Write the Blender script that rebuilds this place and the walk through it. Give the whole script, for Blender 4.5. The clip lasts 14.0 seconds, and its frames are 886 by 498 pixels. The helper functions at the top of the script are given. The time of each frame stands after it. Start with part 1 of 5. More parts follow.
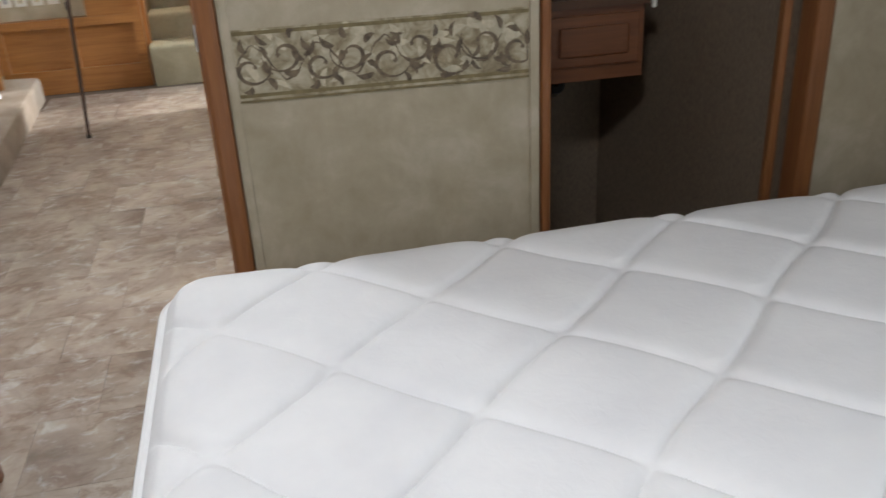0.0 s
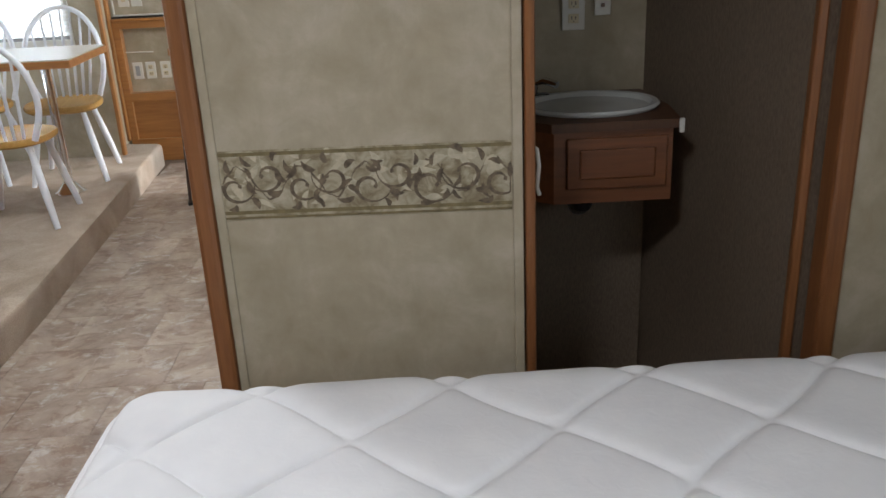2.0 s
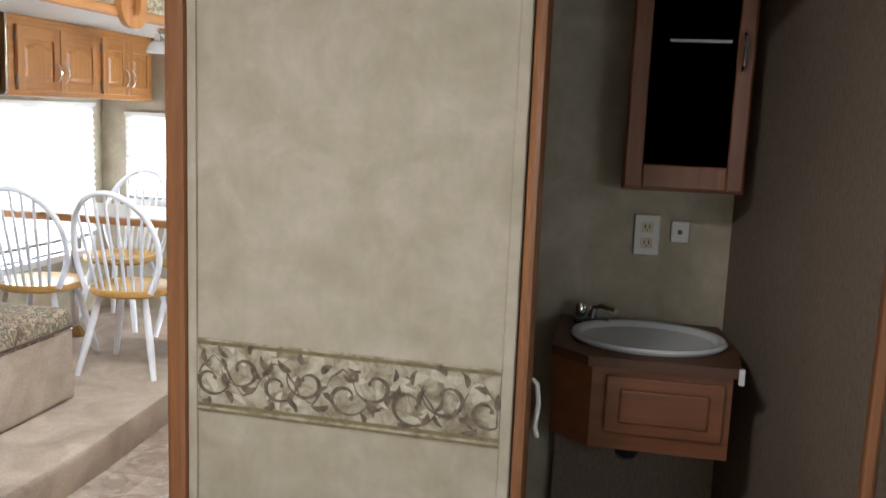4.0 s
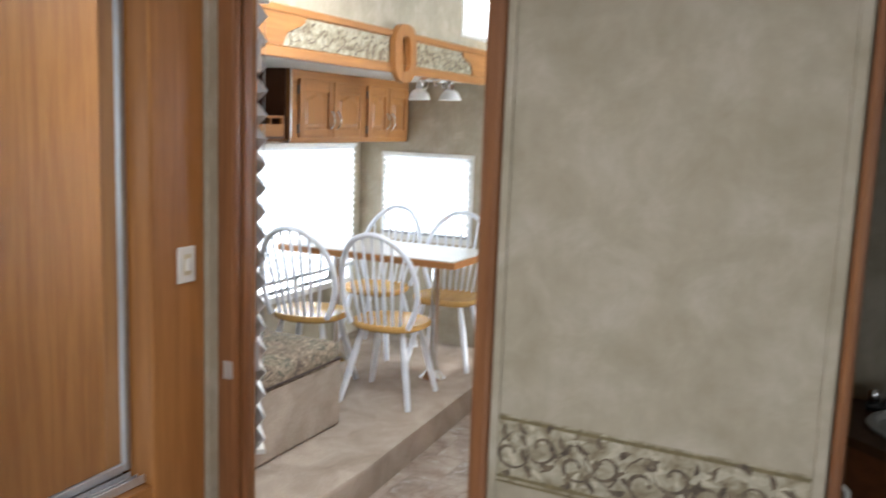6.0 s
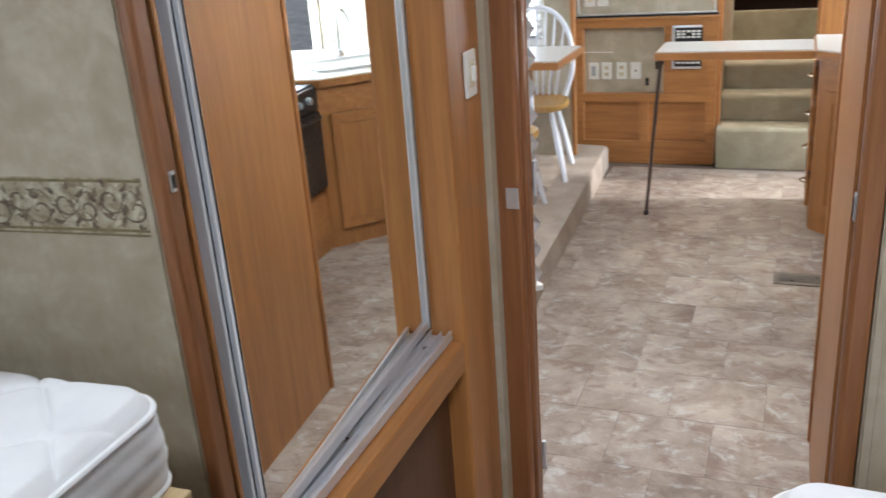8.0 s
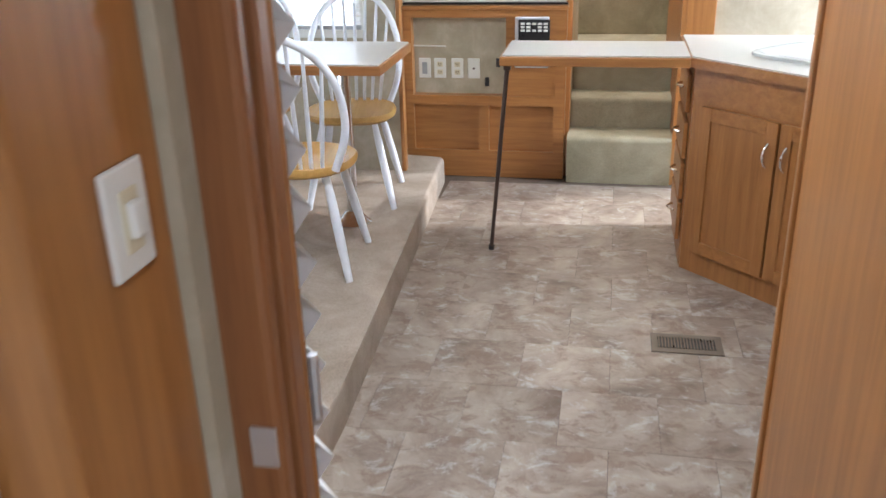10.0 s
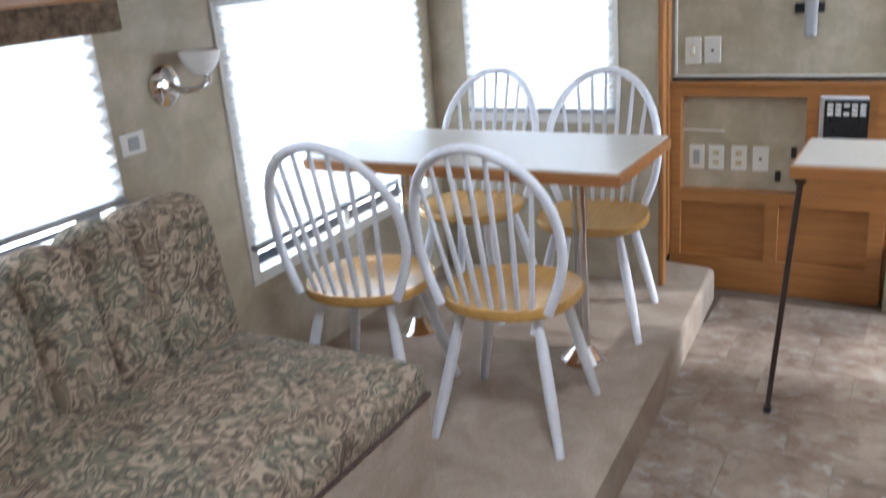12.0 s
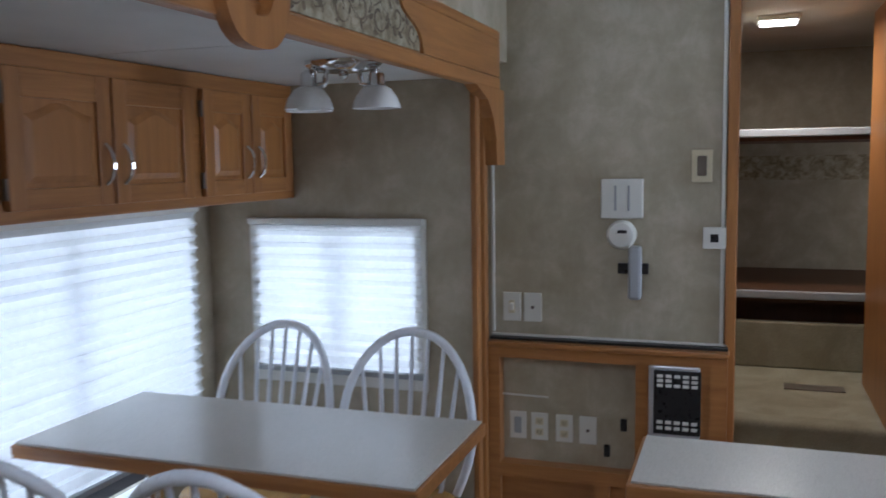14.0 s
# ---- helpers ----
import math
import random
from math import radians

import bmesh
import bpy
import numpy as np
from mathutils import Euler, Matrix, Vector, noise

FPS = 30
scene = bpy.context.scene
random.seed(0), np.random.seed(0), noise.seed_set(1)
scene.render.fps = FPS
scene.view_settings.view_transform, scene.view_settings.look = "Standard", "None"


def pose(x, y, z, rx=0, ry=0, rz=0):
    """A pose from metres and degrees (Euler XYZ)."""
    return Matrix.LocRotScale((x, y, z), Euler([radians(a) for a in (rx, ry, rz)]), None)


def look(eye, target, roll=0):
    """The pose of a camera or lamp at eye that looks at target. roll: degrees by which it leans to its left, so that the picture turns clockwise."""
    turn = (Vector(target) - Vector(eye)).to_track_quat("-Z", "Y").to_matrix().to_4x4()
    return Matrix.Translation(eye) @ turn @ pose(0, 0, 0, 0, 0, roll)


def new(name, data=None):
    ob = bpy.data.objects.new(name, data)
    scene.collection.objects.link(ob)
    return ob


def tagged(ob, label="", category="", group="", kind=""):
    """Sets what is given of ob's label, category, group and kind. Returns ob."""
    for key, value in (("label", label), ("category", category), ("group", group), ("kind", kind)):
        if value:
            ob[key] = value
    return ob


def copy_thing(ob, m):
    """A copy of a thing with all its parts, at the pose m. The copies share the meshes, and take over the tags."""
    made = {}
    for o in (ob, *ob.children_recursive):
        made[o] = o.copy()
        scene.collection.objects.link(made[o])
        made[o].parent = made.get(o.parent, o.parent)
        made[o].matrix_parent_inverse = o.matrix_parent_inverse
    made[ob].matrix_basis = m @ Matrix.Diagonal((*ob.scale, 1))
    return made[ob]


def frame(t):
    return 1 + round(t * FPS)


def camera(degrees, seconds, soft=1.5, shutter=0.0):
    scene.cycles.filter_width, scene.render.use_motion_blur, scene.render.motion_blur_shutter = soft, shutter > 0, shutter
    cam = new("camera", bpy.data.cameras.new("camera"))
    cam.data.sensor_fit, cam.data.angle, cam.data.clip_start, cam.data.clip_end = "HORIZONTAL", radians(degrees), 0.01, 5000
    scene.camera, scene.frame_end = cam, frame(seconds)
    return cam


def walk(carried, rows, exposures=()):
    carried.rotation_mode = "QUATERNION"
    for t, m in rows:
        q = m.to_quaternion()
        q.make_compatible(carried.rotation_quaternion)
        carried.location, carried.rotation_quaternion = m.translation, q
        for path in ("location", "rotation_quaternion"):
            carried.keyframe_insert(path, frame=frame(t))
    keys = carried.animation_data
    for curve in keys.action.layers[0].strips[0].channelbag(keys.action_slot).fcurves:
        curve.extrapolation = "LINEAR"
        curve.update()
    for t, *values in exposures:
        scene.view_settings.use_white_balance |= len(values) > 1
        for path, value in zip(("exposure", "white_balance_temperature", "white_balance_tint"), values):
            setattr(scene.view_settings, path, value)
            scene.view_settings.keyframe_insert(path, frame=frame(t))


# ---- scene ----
cam = camera(54.2, 14.0, 1.5, 0.4)
PATH = [
    (0, (0.153, -0.106, 1.413), (0.505, 1.664, 0.551), -3.0),
    (0.5, (0.284, -0.122, 1.461), (0.42, 1.663, 0.57), -4.3),
    (1, (0.442, -0.165, 1.498), (0.523, 1.646, 0.653), -3.0),
    (1.5, (0.535, -0.03, 1.464), (0.514, 1.834, 0.739), -3.3),
    (2, (0.555, -0.076, 1.532), (0.587, 1.788, 0.808), -2.7),
    (2.5, (0.758, 0.053, 1.524), (0.69, 1.927, 0.829), -1.8),
    (2.7, (0.868, 0.134, 1.478), (0.703, 2.025, 0.848), -1.9),
    (5, (0.939, 0.159, 1.653), (0.447, 2.085, 1.435), 3.5),
    (5.5, (0.888, 0.128, 1.697), (0.224, 2.004, 1.497), 2.8),
    (6, (0.766, 0.049, 1.703), (-0.076, 1.84, 1.412), 2.1),
    (6.5, (0.517, 0.038, 1.669), (-0.404, 1.758, 1.23), -0.2),
    (7, (0.144, -0.001, 1.631), (-0.731, 1.706, 1.064), -2.0),
    (7.5, (0.014, 0.016, 1.623), (-0.848, 1.699, 0.973), -3.9),
    (8, (-0.101, 0.073, 1.607), (-0.827, 1.801, 0.91), -4.3),
    (8.5, (-0.252, 0.213, 1.599), (-0.658, 2.03, 0.867), -1.3),
    (8.7, (-0.271, 0.302, 1.584), (-0.597, 2.135, 0.855), -0.7),
    (9.75, (-0.33, 0.93, 1.575), (-0.66, 2.74, 0.815), -1.2),
    (10.3, (-0.265, 1.27, 1.565), (-0.67, 3.06, 0.79), -1.8),
    (10.8, (-0.137, 1.586, 1.556), (-0.679, 3.349, 0.783), -2.7),
    (11, (-0.206, 1.695, 1.538), (-0.913, 3.389, 0.743), -4.7),
    (11.5, (-0.318, 1.813, 1.536), (-1.262, 3.386, 0.74), -6.6),
    (12, (-0.388, 1.976, 1.591), (-1.363, 3.6, 0.949), -4.8),
    (12.5, (-0.387, 2.126, 1.634), (-1.366, 3.819, 1.216), -3.5),
    (13, (-0.337, 2.287, 1.664), (-1.296, 4.021, 1.391), -2.6),
    (13.5, (-0.352, 2.387, 1.681), (-1.213, 4.177, 1.446), -1.7),
    (14, (-0.516, 2.617, 1.687), (-1.17, 4.496, 1.482), -0.9),
]
EXPOSURES = [(0, -0.05, 6350, 10), (0.5, -0.2, 6300, 10), (1, -0.35, 6300, 10), (1.5, -0.4, 6300, 10), (2.0, -0.1, 6300, 11), (2.7, 0.2, 6300, 11), (5, 0.7, 6150, 12), (6, 0.25, 6100, 11), (6.5, 0.1, 6100, 11), (7.5, 0.25, 6000, 11), (8.5, 0.35, 5950, 12), (11, 0.2, 5800, 12), (11.6, 0.15, 5750, 12), (12, -0.15, 5750, 13), (12.5, -0.75, 5650, 13), (13.2, -1.35, 5500, 14), (14, -1.45, 5450, 14)]
walk(cam, [(t, look(eye, target, roll)) for t, eye, target, roll in PATH], EXPOSURES)

CEIL, CEIL_UP = 2.6, 2.32

# ---------------------------------------------------------------- world and light
world = bpy.data.worlds.new("world")
scene.world = world
world.use_nodes = True
wn = world.node_tree
sky = wn.nodes.new("ShaderNodeTexSky")
sky.sky_type, sky.sun_disc = "NISHITA", False
sky.sun_elevation, sky.sun_rotation = radians(29), radians(81)
wn.links.new(sky.outputs[0], wn.nodes["Background"].inputs[0])
wn.nodes["Background"].inputs[1].default_value = 0.12

sun = new("sun", bpy.data.lights.new("sun", "SUN"))
sun.data.energy, sun.data.angle, sun.data.color = 2.2, radians(0.6), (1, 0.95, 0.88)
sun.matrix_world = look((6, 6.3, 3.6), (-0.5, 5.3, 0))


def window_light(name, eye, target, w, h, power, color=(0.95, 0.98, 1.0)):
    """Daylight that stands in a window's opening."""
    lamp = new(name, bpy.data.lights.new(name, "AREA"))
    lamp.data.shape, lamp.data.size, lamp.data.size_y = "RECTANGLE", w, h
    lamp.data.energy, lamp.data.color = power, color
    lamp.matrix_world = look(eye, target)
    return lamp


DAY = (0.84, 0.93, 1.0)
window_light("daylight_dinette", (-2.66, 4.76, 1.02), (-2.0, 4.76, 1.02), 1.2, 0.95, 33, DAY)
window_light("daylight_sofa", (-2.66, 3.05, 1.2), (-2.0, 3.05, 1.2), 1.1, 0.6, 30, DAY)
window_light("daylight_slide_end", (-1.92, 5.68, 1.18), (-1.92, 5.0, 1.18), 0.7, 0.6, 13, DAY)
window_light("daylight_high_window", (-1.47, 5.06, 2.36), (0.0, 5.06, 1.6), 0.46, 0.26, 70, DAY)
window_light("daylight_entry", (1.62, 5.52, 1.1), (0.5, 5.45, 0.9), 0.5, 1.7, 85, DAY)
window_light("daylight_kitchen", (1.5, 4.1, 1.45), (0.5, 4.1, 1.3), 1.0, 0.65, 70, DAY)
# Bed-side window is unseen; its daylight is added to light the bed.
window_light("added_light_bed_side", (2.1, -0.35, 1.45), (0.6, 0.3, 0.6), 1.0, 0.6, 9, DAY)
# Daylight from unseen roof vents, added to light the bed and main room.
window_light("added_light_bed_vent", (0.1, 0.1, 2.63), (0.1, 0.1, 0), 0.34, 0.34, 30, (0.96, 0.97, 1.0))
window_light("added_light_main_vent", (-0.7, 2.9, 2.63), (-0.7, 2.9, 0), 0.4, 0.4, 40, (0.93, 0.97, 1.0))
# Lamp in an unseen bunk window, added to brighten the lower bunk.
window_light("added_light_bunk", (1.36, 7.85, 1.35), (0.3, 7.85, 1.2), 0.5, 0.3, 20, (1.0, 0.96, 0.85))
window_light("upper_room_lamp", (-0.38, 6.98, CEIL_UP - 0.05), (-0.38, 7.1, 0), 0.15, 0.12, 26, (1.0, 0.88, 0.7))

# ---------------------------------------------------------------- materials


def material(name):
    m = bpy.data.materials.new(name)
    m.use_nodes = True
    nt = m.node_tree
    return m, nt, nt.nodes["Principled BSDF"]


def coords(nt, scale=(1, 1, 1), shift=0.0):
    """Object coordinates, scaled; shift moves them for each object by its own random number."""
    tc = nt.nodes.new("ShaderNodeTexCoord")
    mp = nt.nodes.new("ShaderNodeMapping")
    mp.inputs["Scale"].default_value = scale
    nt.links.new(tc.outputs["Object"], mp.inputs["Vector"])
    if shift:
        info = nt.nodes.new("ShaderNodeObjectInfo")
        mul = nt.nodes.new("ShaderNodeMath")
        mul.operation = "MULTIPLY"
        mul.inputs[1].default_value = shift
        nt.links.new(info.outputs["Random"], mul.inputs[0])
        nt.links.new(mul.outputs[0], mp.inputs["Location"])
    return mp.outputs[0]


def noise_tex(nt, vec, scale, detail=4.0, rough=0.55, distort=0.0):
    n = nt.nodes.new("ShaderNodeTexNoise")
    n.inputs["Scale"].default_value, n.inputs["Detail"].default_value = scale, detail
    n.inputs["Roughness"].default_value, n.inputs["Distortion"].default_value = rough, distort
    nt.links.new(vec, n.inputs["Vector"])
    return n.outputs["Fac"]


def ramp(nt, fac, stops):
    r = nt.nodes.new("ShaderNodeValToRGB")
    el = r.color_ramp.elements
    while len(el) < len(stops):
        el.new(0.5)
    for e, (p, c) in zip(el, stops):
        e.position, e.color = p, (*c, 1)
    nt.links.new(fac, r.inputs[0])
    return r.outputs[0]


def mix(nt, a, b, fac, mode="MIX"):
    n = nt.nodes.new("ShaderNodeMix")
    n.data_type, n.blend_type = "RGBA", mode
    for k, v in ((0, fac), (6, a), (7, b)):
        if hasattr(v, "links"):
            nt.links.new(v, n.inputs[k])
        elif k == 0:
            n.inputs[0].default_value = v
        else:
            n.inputs[k].default_value = (*v, 1)
    return n.outputs[2]


def bump(nt, b, height, strength, distance=0.002):
    n = nt.nodes.new("ShaderNodeBump")
    n.inputs["Strength"].default_value, n.inputs["Distance"].default_value = strength, distance
    nt.links.new(height, n.inputs["Height"])
    nt.links.new(n.outputs[0], b.inputs["Normal"])


def plain(name, color, rough=0.5, metal=0.0, vary=0.08, scale=14.0):
    """Paint, plastic or metal with a slight unevenness of tone and gloss."""
    m, nt, b = material(name)
    v = coords(nt)
    f = noise_tex(nt, v, scale, 5)
    lo = tuple(c * (1 - vary) for c in color)
    hi = tuple(min(1, c * (1 + vary)) for c in color)
    nt.links.new(ramp(nt, f, [(0.3, lo), (0.7, hi)]), b.inputs["Base Color"])
    nt.links.new(ramp(nt, noise_tex(nt, v, scale * 4, 3), [(0.3, (rough * 0.85,) * 3), (0.7, (min(1, rough * 1.15),) * 3)]), b.inputs["Roughness"])
    b.inputs["Metallic"].default_value = metal
    return m


def wood(name, dark, light, axis="z", rough=0.38, shift=7.0):
    """Stained wood with long grain along one axis."""
    m, nt, b = material(name)
    sc = {"x": (1.2, 22, 22), "y": (22, 1.2, 22), "z": (22, 22, 1.2)}[axis]
    v = coords(nt, sc, shift)
    grain = noise_tex(nt, v, 1.6, 7, 0.62, 0.6)
    fine = noise_tex(nt, v, 9.0, 3, 0.7)
    broad = noise_tex(nt, coords(nt, (2, 2, 0.8), shift), 1.5, 2)
    c = ramp(nt, grain, [(0.2, dark), (0.42, tuple((a + e) / 2 for a, e in zip(dark, light))), (0.66, light)])
    c = mix(nt, c, ramp(nt, fine, [(0.35, (0.72, 0.68, 0.64)), (0.6, (1, 1, 1))]), 0.3, "MULTIPLY")
    c = mix(nt, c, ramp(nt, broad, [(0.3, (0.88, 0.87, 0.86)), (0.7, (1.0, 1.0, 1.0))]), 0.4, "MULTIPLY")
    nt.links.new(c, b.inputs["Base Color"])
    b.inputs["Roughness"].default_value = rough
    bump(nt, b, fine, 0.12, 0.001)
    return m


OAK_D, OAK_L = (0.24, 0.092, 0.025), (0.42, 0.186, 0.053)
oak_z, oak_x, oak_y = wood("oak_upright", OAK_D, OAK_L, "z"), wood("oak_across", OAK_D, OAK_L, "x"), wood("oak_along", OAK_D, OAK_L, "y")
TRIM_D, TRIM_L = (0.17, 0.062, 0.023), (0.3, 0.125, 0.045)
trim_z = wood("oak_trim_upright", TRIM_D, TRIM_L, "z")
# Oak with the bathroom's dimness put into the colour.
dim_oak_x, dim_oak_z = wood("dim_oak_across", (0.13, 0.045, 0.018), (0.23, 0.085, 0.032), "x"), wood("dim_oak_upright", (0.13, 0.045, 0.018), (0.23, 0.085, 0.032), "z")
honey = wood("honey_seat", (0.44, 0.24, 0.06), (0.6, 0.36, 0.11), "y", 0.25)
pine = wood("raw_board", (0.5, 0.36, 0.18), (0.62, 0.47, 0.27), "y", 0.6)
# Wood darkened in its colour for shaded recesses, gaps and the dim vanity top.
shaded_wood = wood("shade_darkened_wood", (0.07, 0.028, 0.012), (0.11, 0.045, 0.018), "z", 0.5)


def bath_panel_mat():
    """Brown woven-look wall covering."""
    m, nt, b = material("brown_woven_panel")
    weave = noise_tex(nt, coords(nt, (160, 160, 40)), 1.5, 4, 0.6)
    blot = noise_tex(nt, coords(nt), 3.0, 4)
    c = ramp(nt, weave, [(0.3, (0.145, 0.108, 0.074)), (0.7, (0.235, 0.18, 0.13))])
    c = mix(nt, c, ramp(nt, blot, [(0.3, (0.85, 0.84, 0.82)), (0.7, (1, 1, 1))]), 0.6, "MULTIPLY")
    nt.links.new(c, b.inputs["Base Color"])
    b.inputs["Roughness"].default_value = 0.7
    bump(nt, b, weave, 0.2, 0.0006)
    return m


bath_panel = bath_panel_mat()


def wallpaper_mat():
    m, nt, b = material("wallpaper_beige")
    v = coords(nt)
    cloud = noise_tex(nt, v, 8.0, 6, 0.62, 0.3)
    streak = noise_tex(nt, coords(nt, (30, 30, 7)), 1.6, 4, 0.6)
    c = ramp(nt, cloud, [(0.3, (0.36, 0.31, 0.215)), (0.5, (0.42, 0.365, 0.265)), (0.7, (0.51, 0.455, 0.355))])
    c = mix(nt, c, ramp(nt, streak, [(0.3, (0.87, 0.86, 0.82)), (0.65, (1, 1, 1))]), 0.3, "MULTIPLY")
    nt.links.new(c, b.inputs["Base Color"])
    b.inputs["Roughness"].default_value = 0.62
    bump(nt, b, noise_tex(nt, v, 420, 2), 0.12, 0.0006)
    return m


wallpaper = wallpaper_mat()


def vinyl_mat():
    m, nt, b = material("vinyl_slate_tile")
    v = coords(nt, (1, 1, 1), 40.0)
    big = noise_tex(nt, v, 4.2, 8, 0.68, 0.5)
    streak = noise_tex(nt, coords(nt, (6, 8, 6), 30.0), 1.5, 8, 0.7, 0.5)
    pale = noise_tex(nt, coords(nt, (7, 9, 7), 60.0), 1.5, 8, 0.72, 0.5)
    c = ramp(nt, big, [(0.3, (0.145, 0.103, 0.076)), (0.43, (0.27, 0.208, 0.163)), (0.56, (0.37, 0.302, 0.243)), (0.72, (0.475, 0.405, 0.337))])
    c = mix(nt, c, (0.19, 0.12, 0.085), ramp(nt, streak, [(0.52, (0, 0, 0)), (0.6, (0.6, 0.6, 0.6))]))
    c = mix(nt, c, (0.52, 0.505, 0.485), ramp(nt, pale, [(0.54, (0, 0, 0)), (0.66, (0.75, 0.75, 0.75))]))
    info = nt.nodes.new("ShaderNodeObjectInfo")
    c = mix(nt, c, ramp(nt, info.outputs["Random"], [(0.0, (0.86, 0.85, 0.83)), (1.0, (1, 1, 1))]), 0.7, "MULTIPLY")
    nt.links.new(c, b.inputs["Base Color"])
    nt.links.new(ramp(nt, streak, [(0.3, (0.34,) * 3), (0.7, (0.5,) * 3)]), b.inputs["Roughness"])
    bump(nt, b, pale, 0.15, 0.001)
    return m


vinyl = vinyl_mat()


def carpet_mat(name, lo, hi):
    m, nt, b = material(name)
    v = coords(nt)
    tuft = noise_tex(nt, v, 190, 3, 0.7)
    patch = noise_tex(nt, v, 4.0, 4, 0.55, 0.8)
    c = ramp(nt, patch, [(0.32, lo), (0.66, hi)])
    c = mix(nt, c, ramp(nt, tuft, [(0.3, (0.6, 0.58, 0.55)), (0.62, (1, 1, 1))]), 0.75, "MULTIPLY")
    nt.links.new(c, b.inputs["Base Color"])
    b.inputs["Roughness"].default_value = 0.95
    bump(nt, b, tuft, 0.6, 0.005)
    return m


carpet = carpet_mat("beige_carpet", (0.32, 0.252, 0.193), (0.48, 0.392, 0.313))
stair_carpet = carpet_mat("olive_stair_carpet", (0.29, 0.255, 0.165), (0.42, 0.375, 0.26))


def sofa_mat():
    m, nt, b = material("paisley_upholstery")
    v = coords(nt)
    patch = noise_tex(nt, v, 5.0, 4, 0.6, 0.6)
    motif = noise_tex(nt, v, 15.0, 1.5, 0.5, 1.4)
    vein = noise_tex(nt, v, 38.0, 2.0, 0.5, 1.0)
    c = ramp(nt, patch, [(0.34, (0.13, 0.09, 0.06)), (0.46, (0.2, 0.15, 0.1)), (0.55, (0.12, 0.118, 0.08)), (0.68, (0.21, 0.155, 0.105))])
    zero, one = (0, 0, 0), (0.85,) * 3
    c = mix(nt, c, (0.36, 0.28, 0.2), ramp(nt, motif, [(0.36, zero), (0.4, one), (0.45, zero), (0.53, zero), (0.57, one), (0.63, one), (0.66, zero)]))
    c = mix(nt, c, (0.045, 0.035, 0.025), ramp(nt, motif, [(0.44, zero), (0.465, one), (0.49, zero), (0.65, zero), (0.68, one), (0.71, zero)]))
    c = mix(nt, c, (0.07, 0.055, 0.038), ramp(nt, vein, [(0.56, zero), (0.62, (0.6,) * 3)]))
    nt.links.new(c, b.inputs["Base Color"])
    b.inputs["Roughness"].default_value = 0.9
    bump(nt, b, noise_tex(nt, v, 260, 2), 0.3, 0.002)
    return m


sofa_fabric = sofa_mat()


def tabletop_mat():
    m, nt, b = material("speckled_laminate")
    v = coords(nt)
    c = ramp(nt, noise_tex(nt, v, 320, 2, 0.6), [(0.35, (0.5, 0.485, 0.45)), (0.6, (0.64, 0.62, 0.58))])
    c = mix(nt, c, ramp(nt, noise_tex(nt, v, 3, 3), [(0.3, (0.93, 0.93, 0.92)), (0.7, (1, 1, 1))]), 1.0, "MULTIPLY")
    nt.links.new(c, b.inputs["Base Color"])
    b.inputs["Roughness"].default_value = 0.28
    return m


laminate = tabletop_mat()


def shade_mat(name, through_light):
    m, nt, b = material(name)
    out = nt.nodes["Material Output"]
    d = nt.nodes.new("ShaderNodeBsdfDiffuse")
    t = nt.nodes.new("ShaderNodeBsdfTranslucent")
    mx = nt.nodes.new("ShaderNodeMixShader")
    c = ramp(nt, noise_tex(nt, coords(nt), 60, 3), [(0.3, (0.8, 0.8, 0.79)), (0.7, (0.86, 0.86, 0.85))])
    nt.links.new(c, d.inputs[0]), nt.links.new(c, t.inputs[0])
    mx.inputs[0].default_value = through_light
    nt.links.new(d.outputs[0], mx.inputs[1]), nt.links.new(t.outputs[0], mx.inputs[2])
    nt.links.new(mx.outputs[0], out.inputs[0])
    return m


shade_cloth = shade_mat("pleated_shade_cloth", 0.5)
door_cloth = shade_mat("lined_shade_cloth", 0.12)


def mattress_mat():
    m, nt, b = material("white_quilted_ticking")
    v = coords(nt)
    c = ramp(nt, noise_tex(nt, v, 6, 4), [(0.3, (0.72, 0.72, 0.73)), (0.7, (0.8, 0.8, 0.8))])
    nt.links.new(c, b.inputs["Base Color"])
    b.inputs["Roughness"].default_value = 0.75
    bump(nt, b, noise_tex(nt, v, 34, 4, 0.6, 1.0), 0.25, 0.004)
    return m


ticking = mattress_mat()


def border_mat():
    m, nt, b = material("border_paper")
    v = coords(nt)
    f = noise_tex(nt, v, 26, 4, 0.6, 0.8)
    c = ramp(nt, f, [(0.3, (0.16, 0.12, 0.07)), (0.43, (0.27, 0.225, 0.14)), (0.55, (0.4, 0.35, 0.245)), (0.72, (0.5, 0.45, 0.34))])
    nt.links.new(c, b.inputs["Base Color"])
    b.inputs["Roughness"].default_value = 0.6
    return m


border_paper = border_mat()
scroll_ink = plain("scroll_print_brown", (0.14, 0.105, 0.068), 0.6, 0, 0.5, 60)
pale_ink = plain("scroll_print_pale", (0.5, 0.45, 0.33), 0.6, 0, 0.2, 60)
border_line = plain("border_line_olive", (0.19, 0.15, 0.07), 0.6, 0, 0.3, 50)
white_paint = plain("white_gloss_paint", (0.74, 0.76, 0.8), 0.3, 0, 0.04)
white_plastic = plain("white_plastic", (0.72, 0.71, 0.66), 0.35, 0, 0.03)
cream_plastic = plain("cream_plastic", (0.62, 0.55, 0.38), 0.4, 0, 0.05)
black_plastic = plain("black_plastic", (0.014, 0.014, 0.015), 0.3, 0, 0.2)
grey_plastic = plain("grey_plastic", (0.34, 0.35, 0.36), 0.35, 0, 0.06)
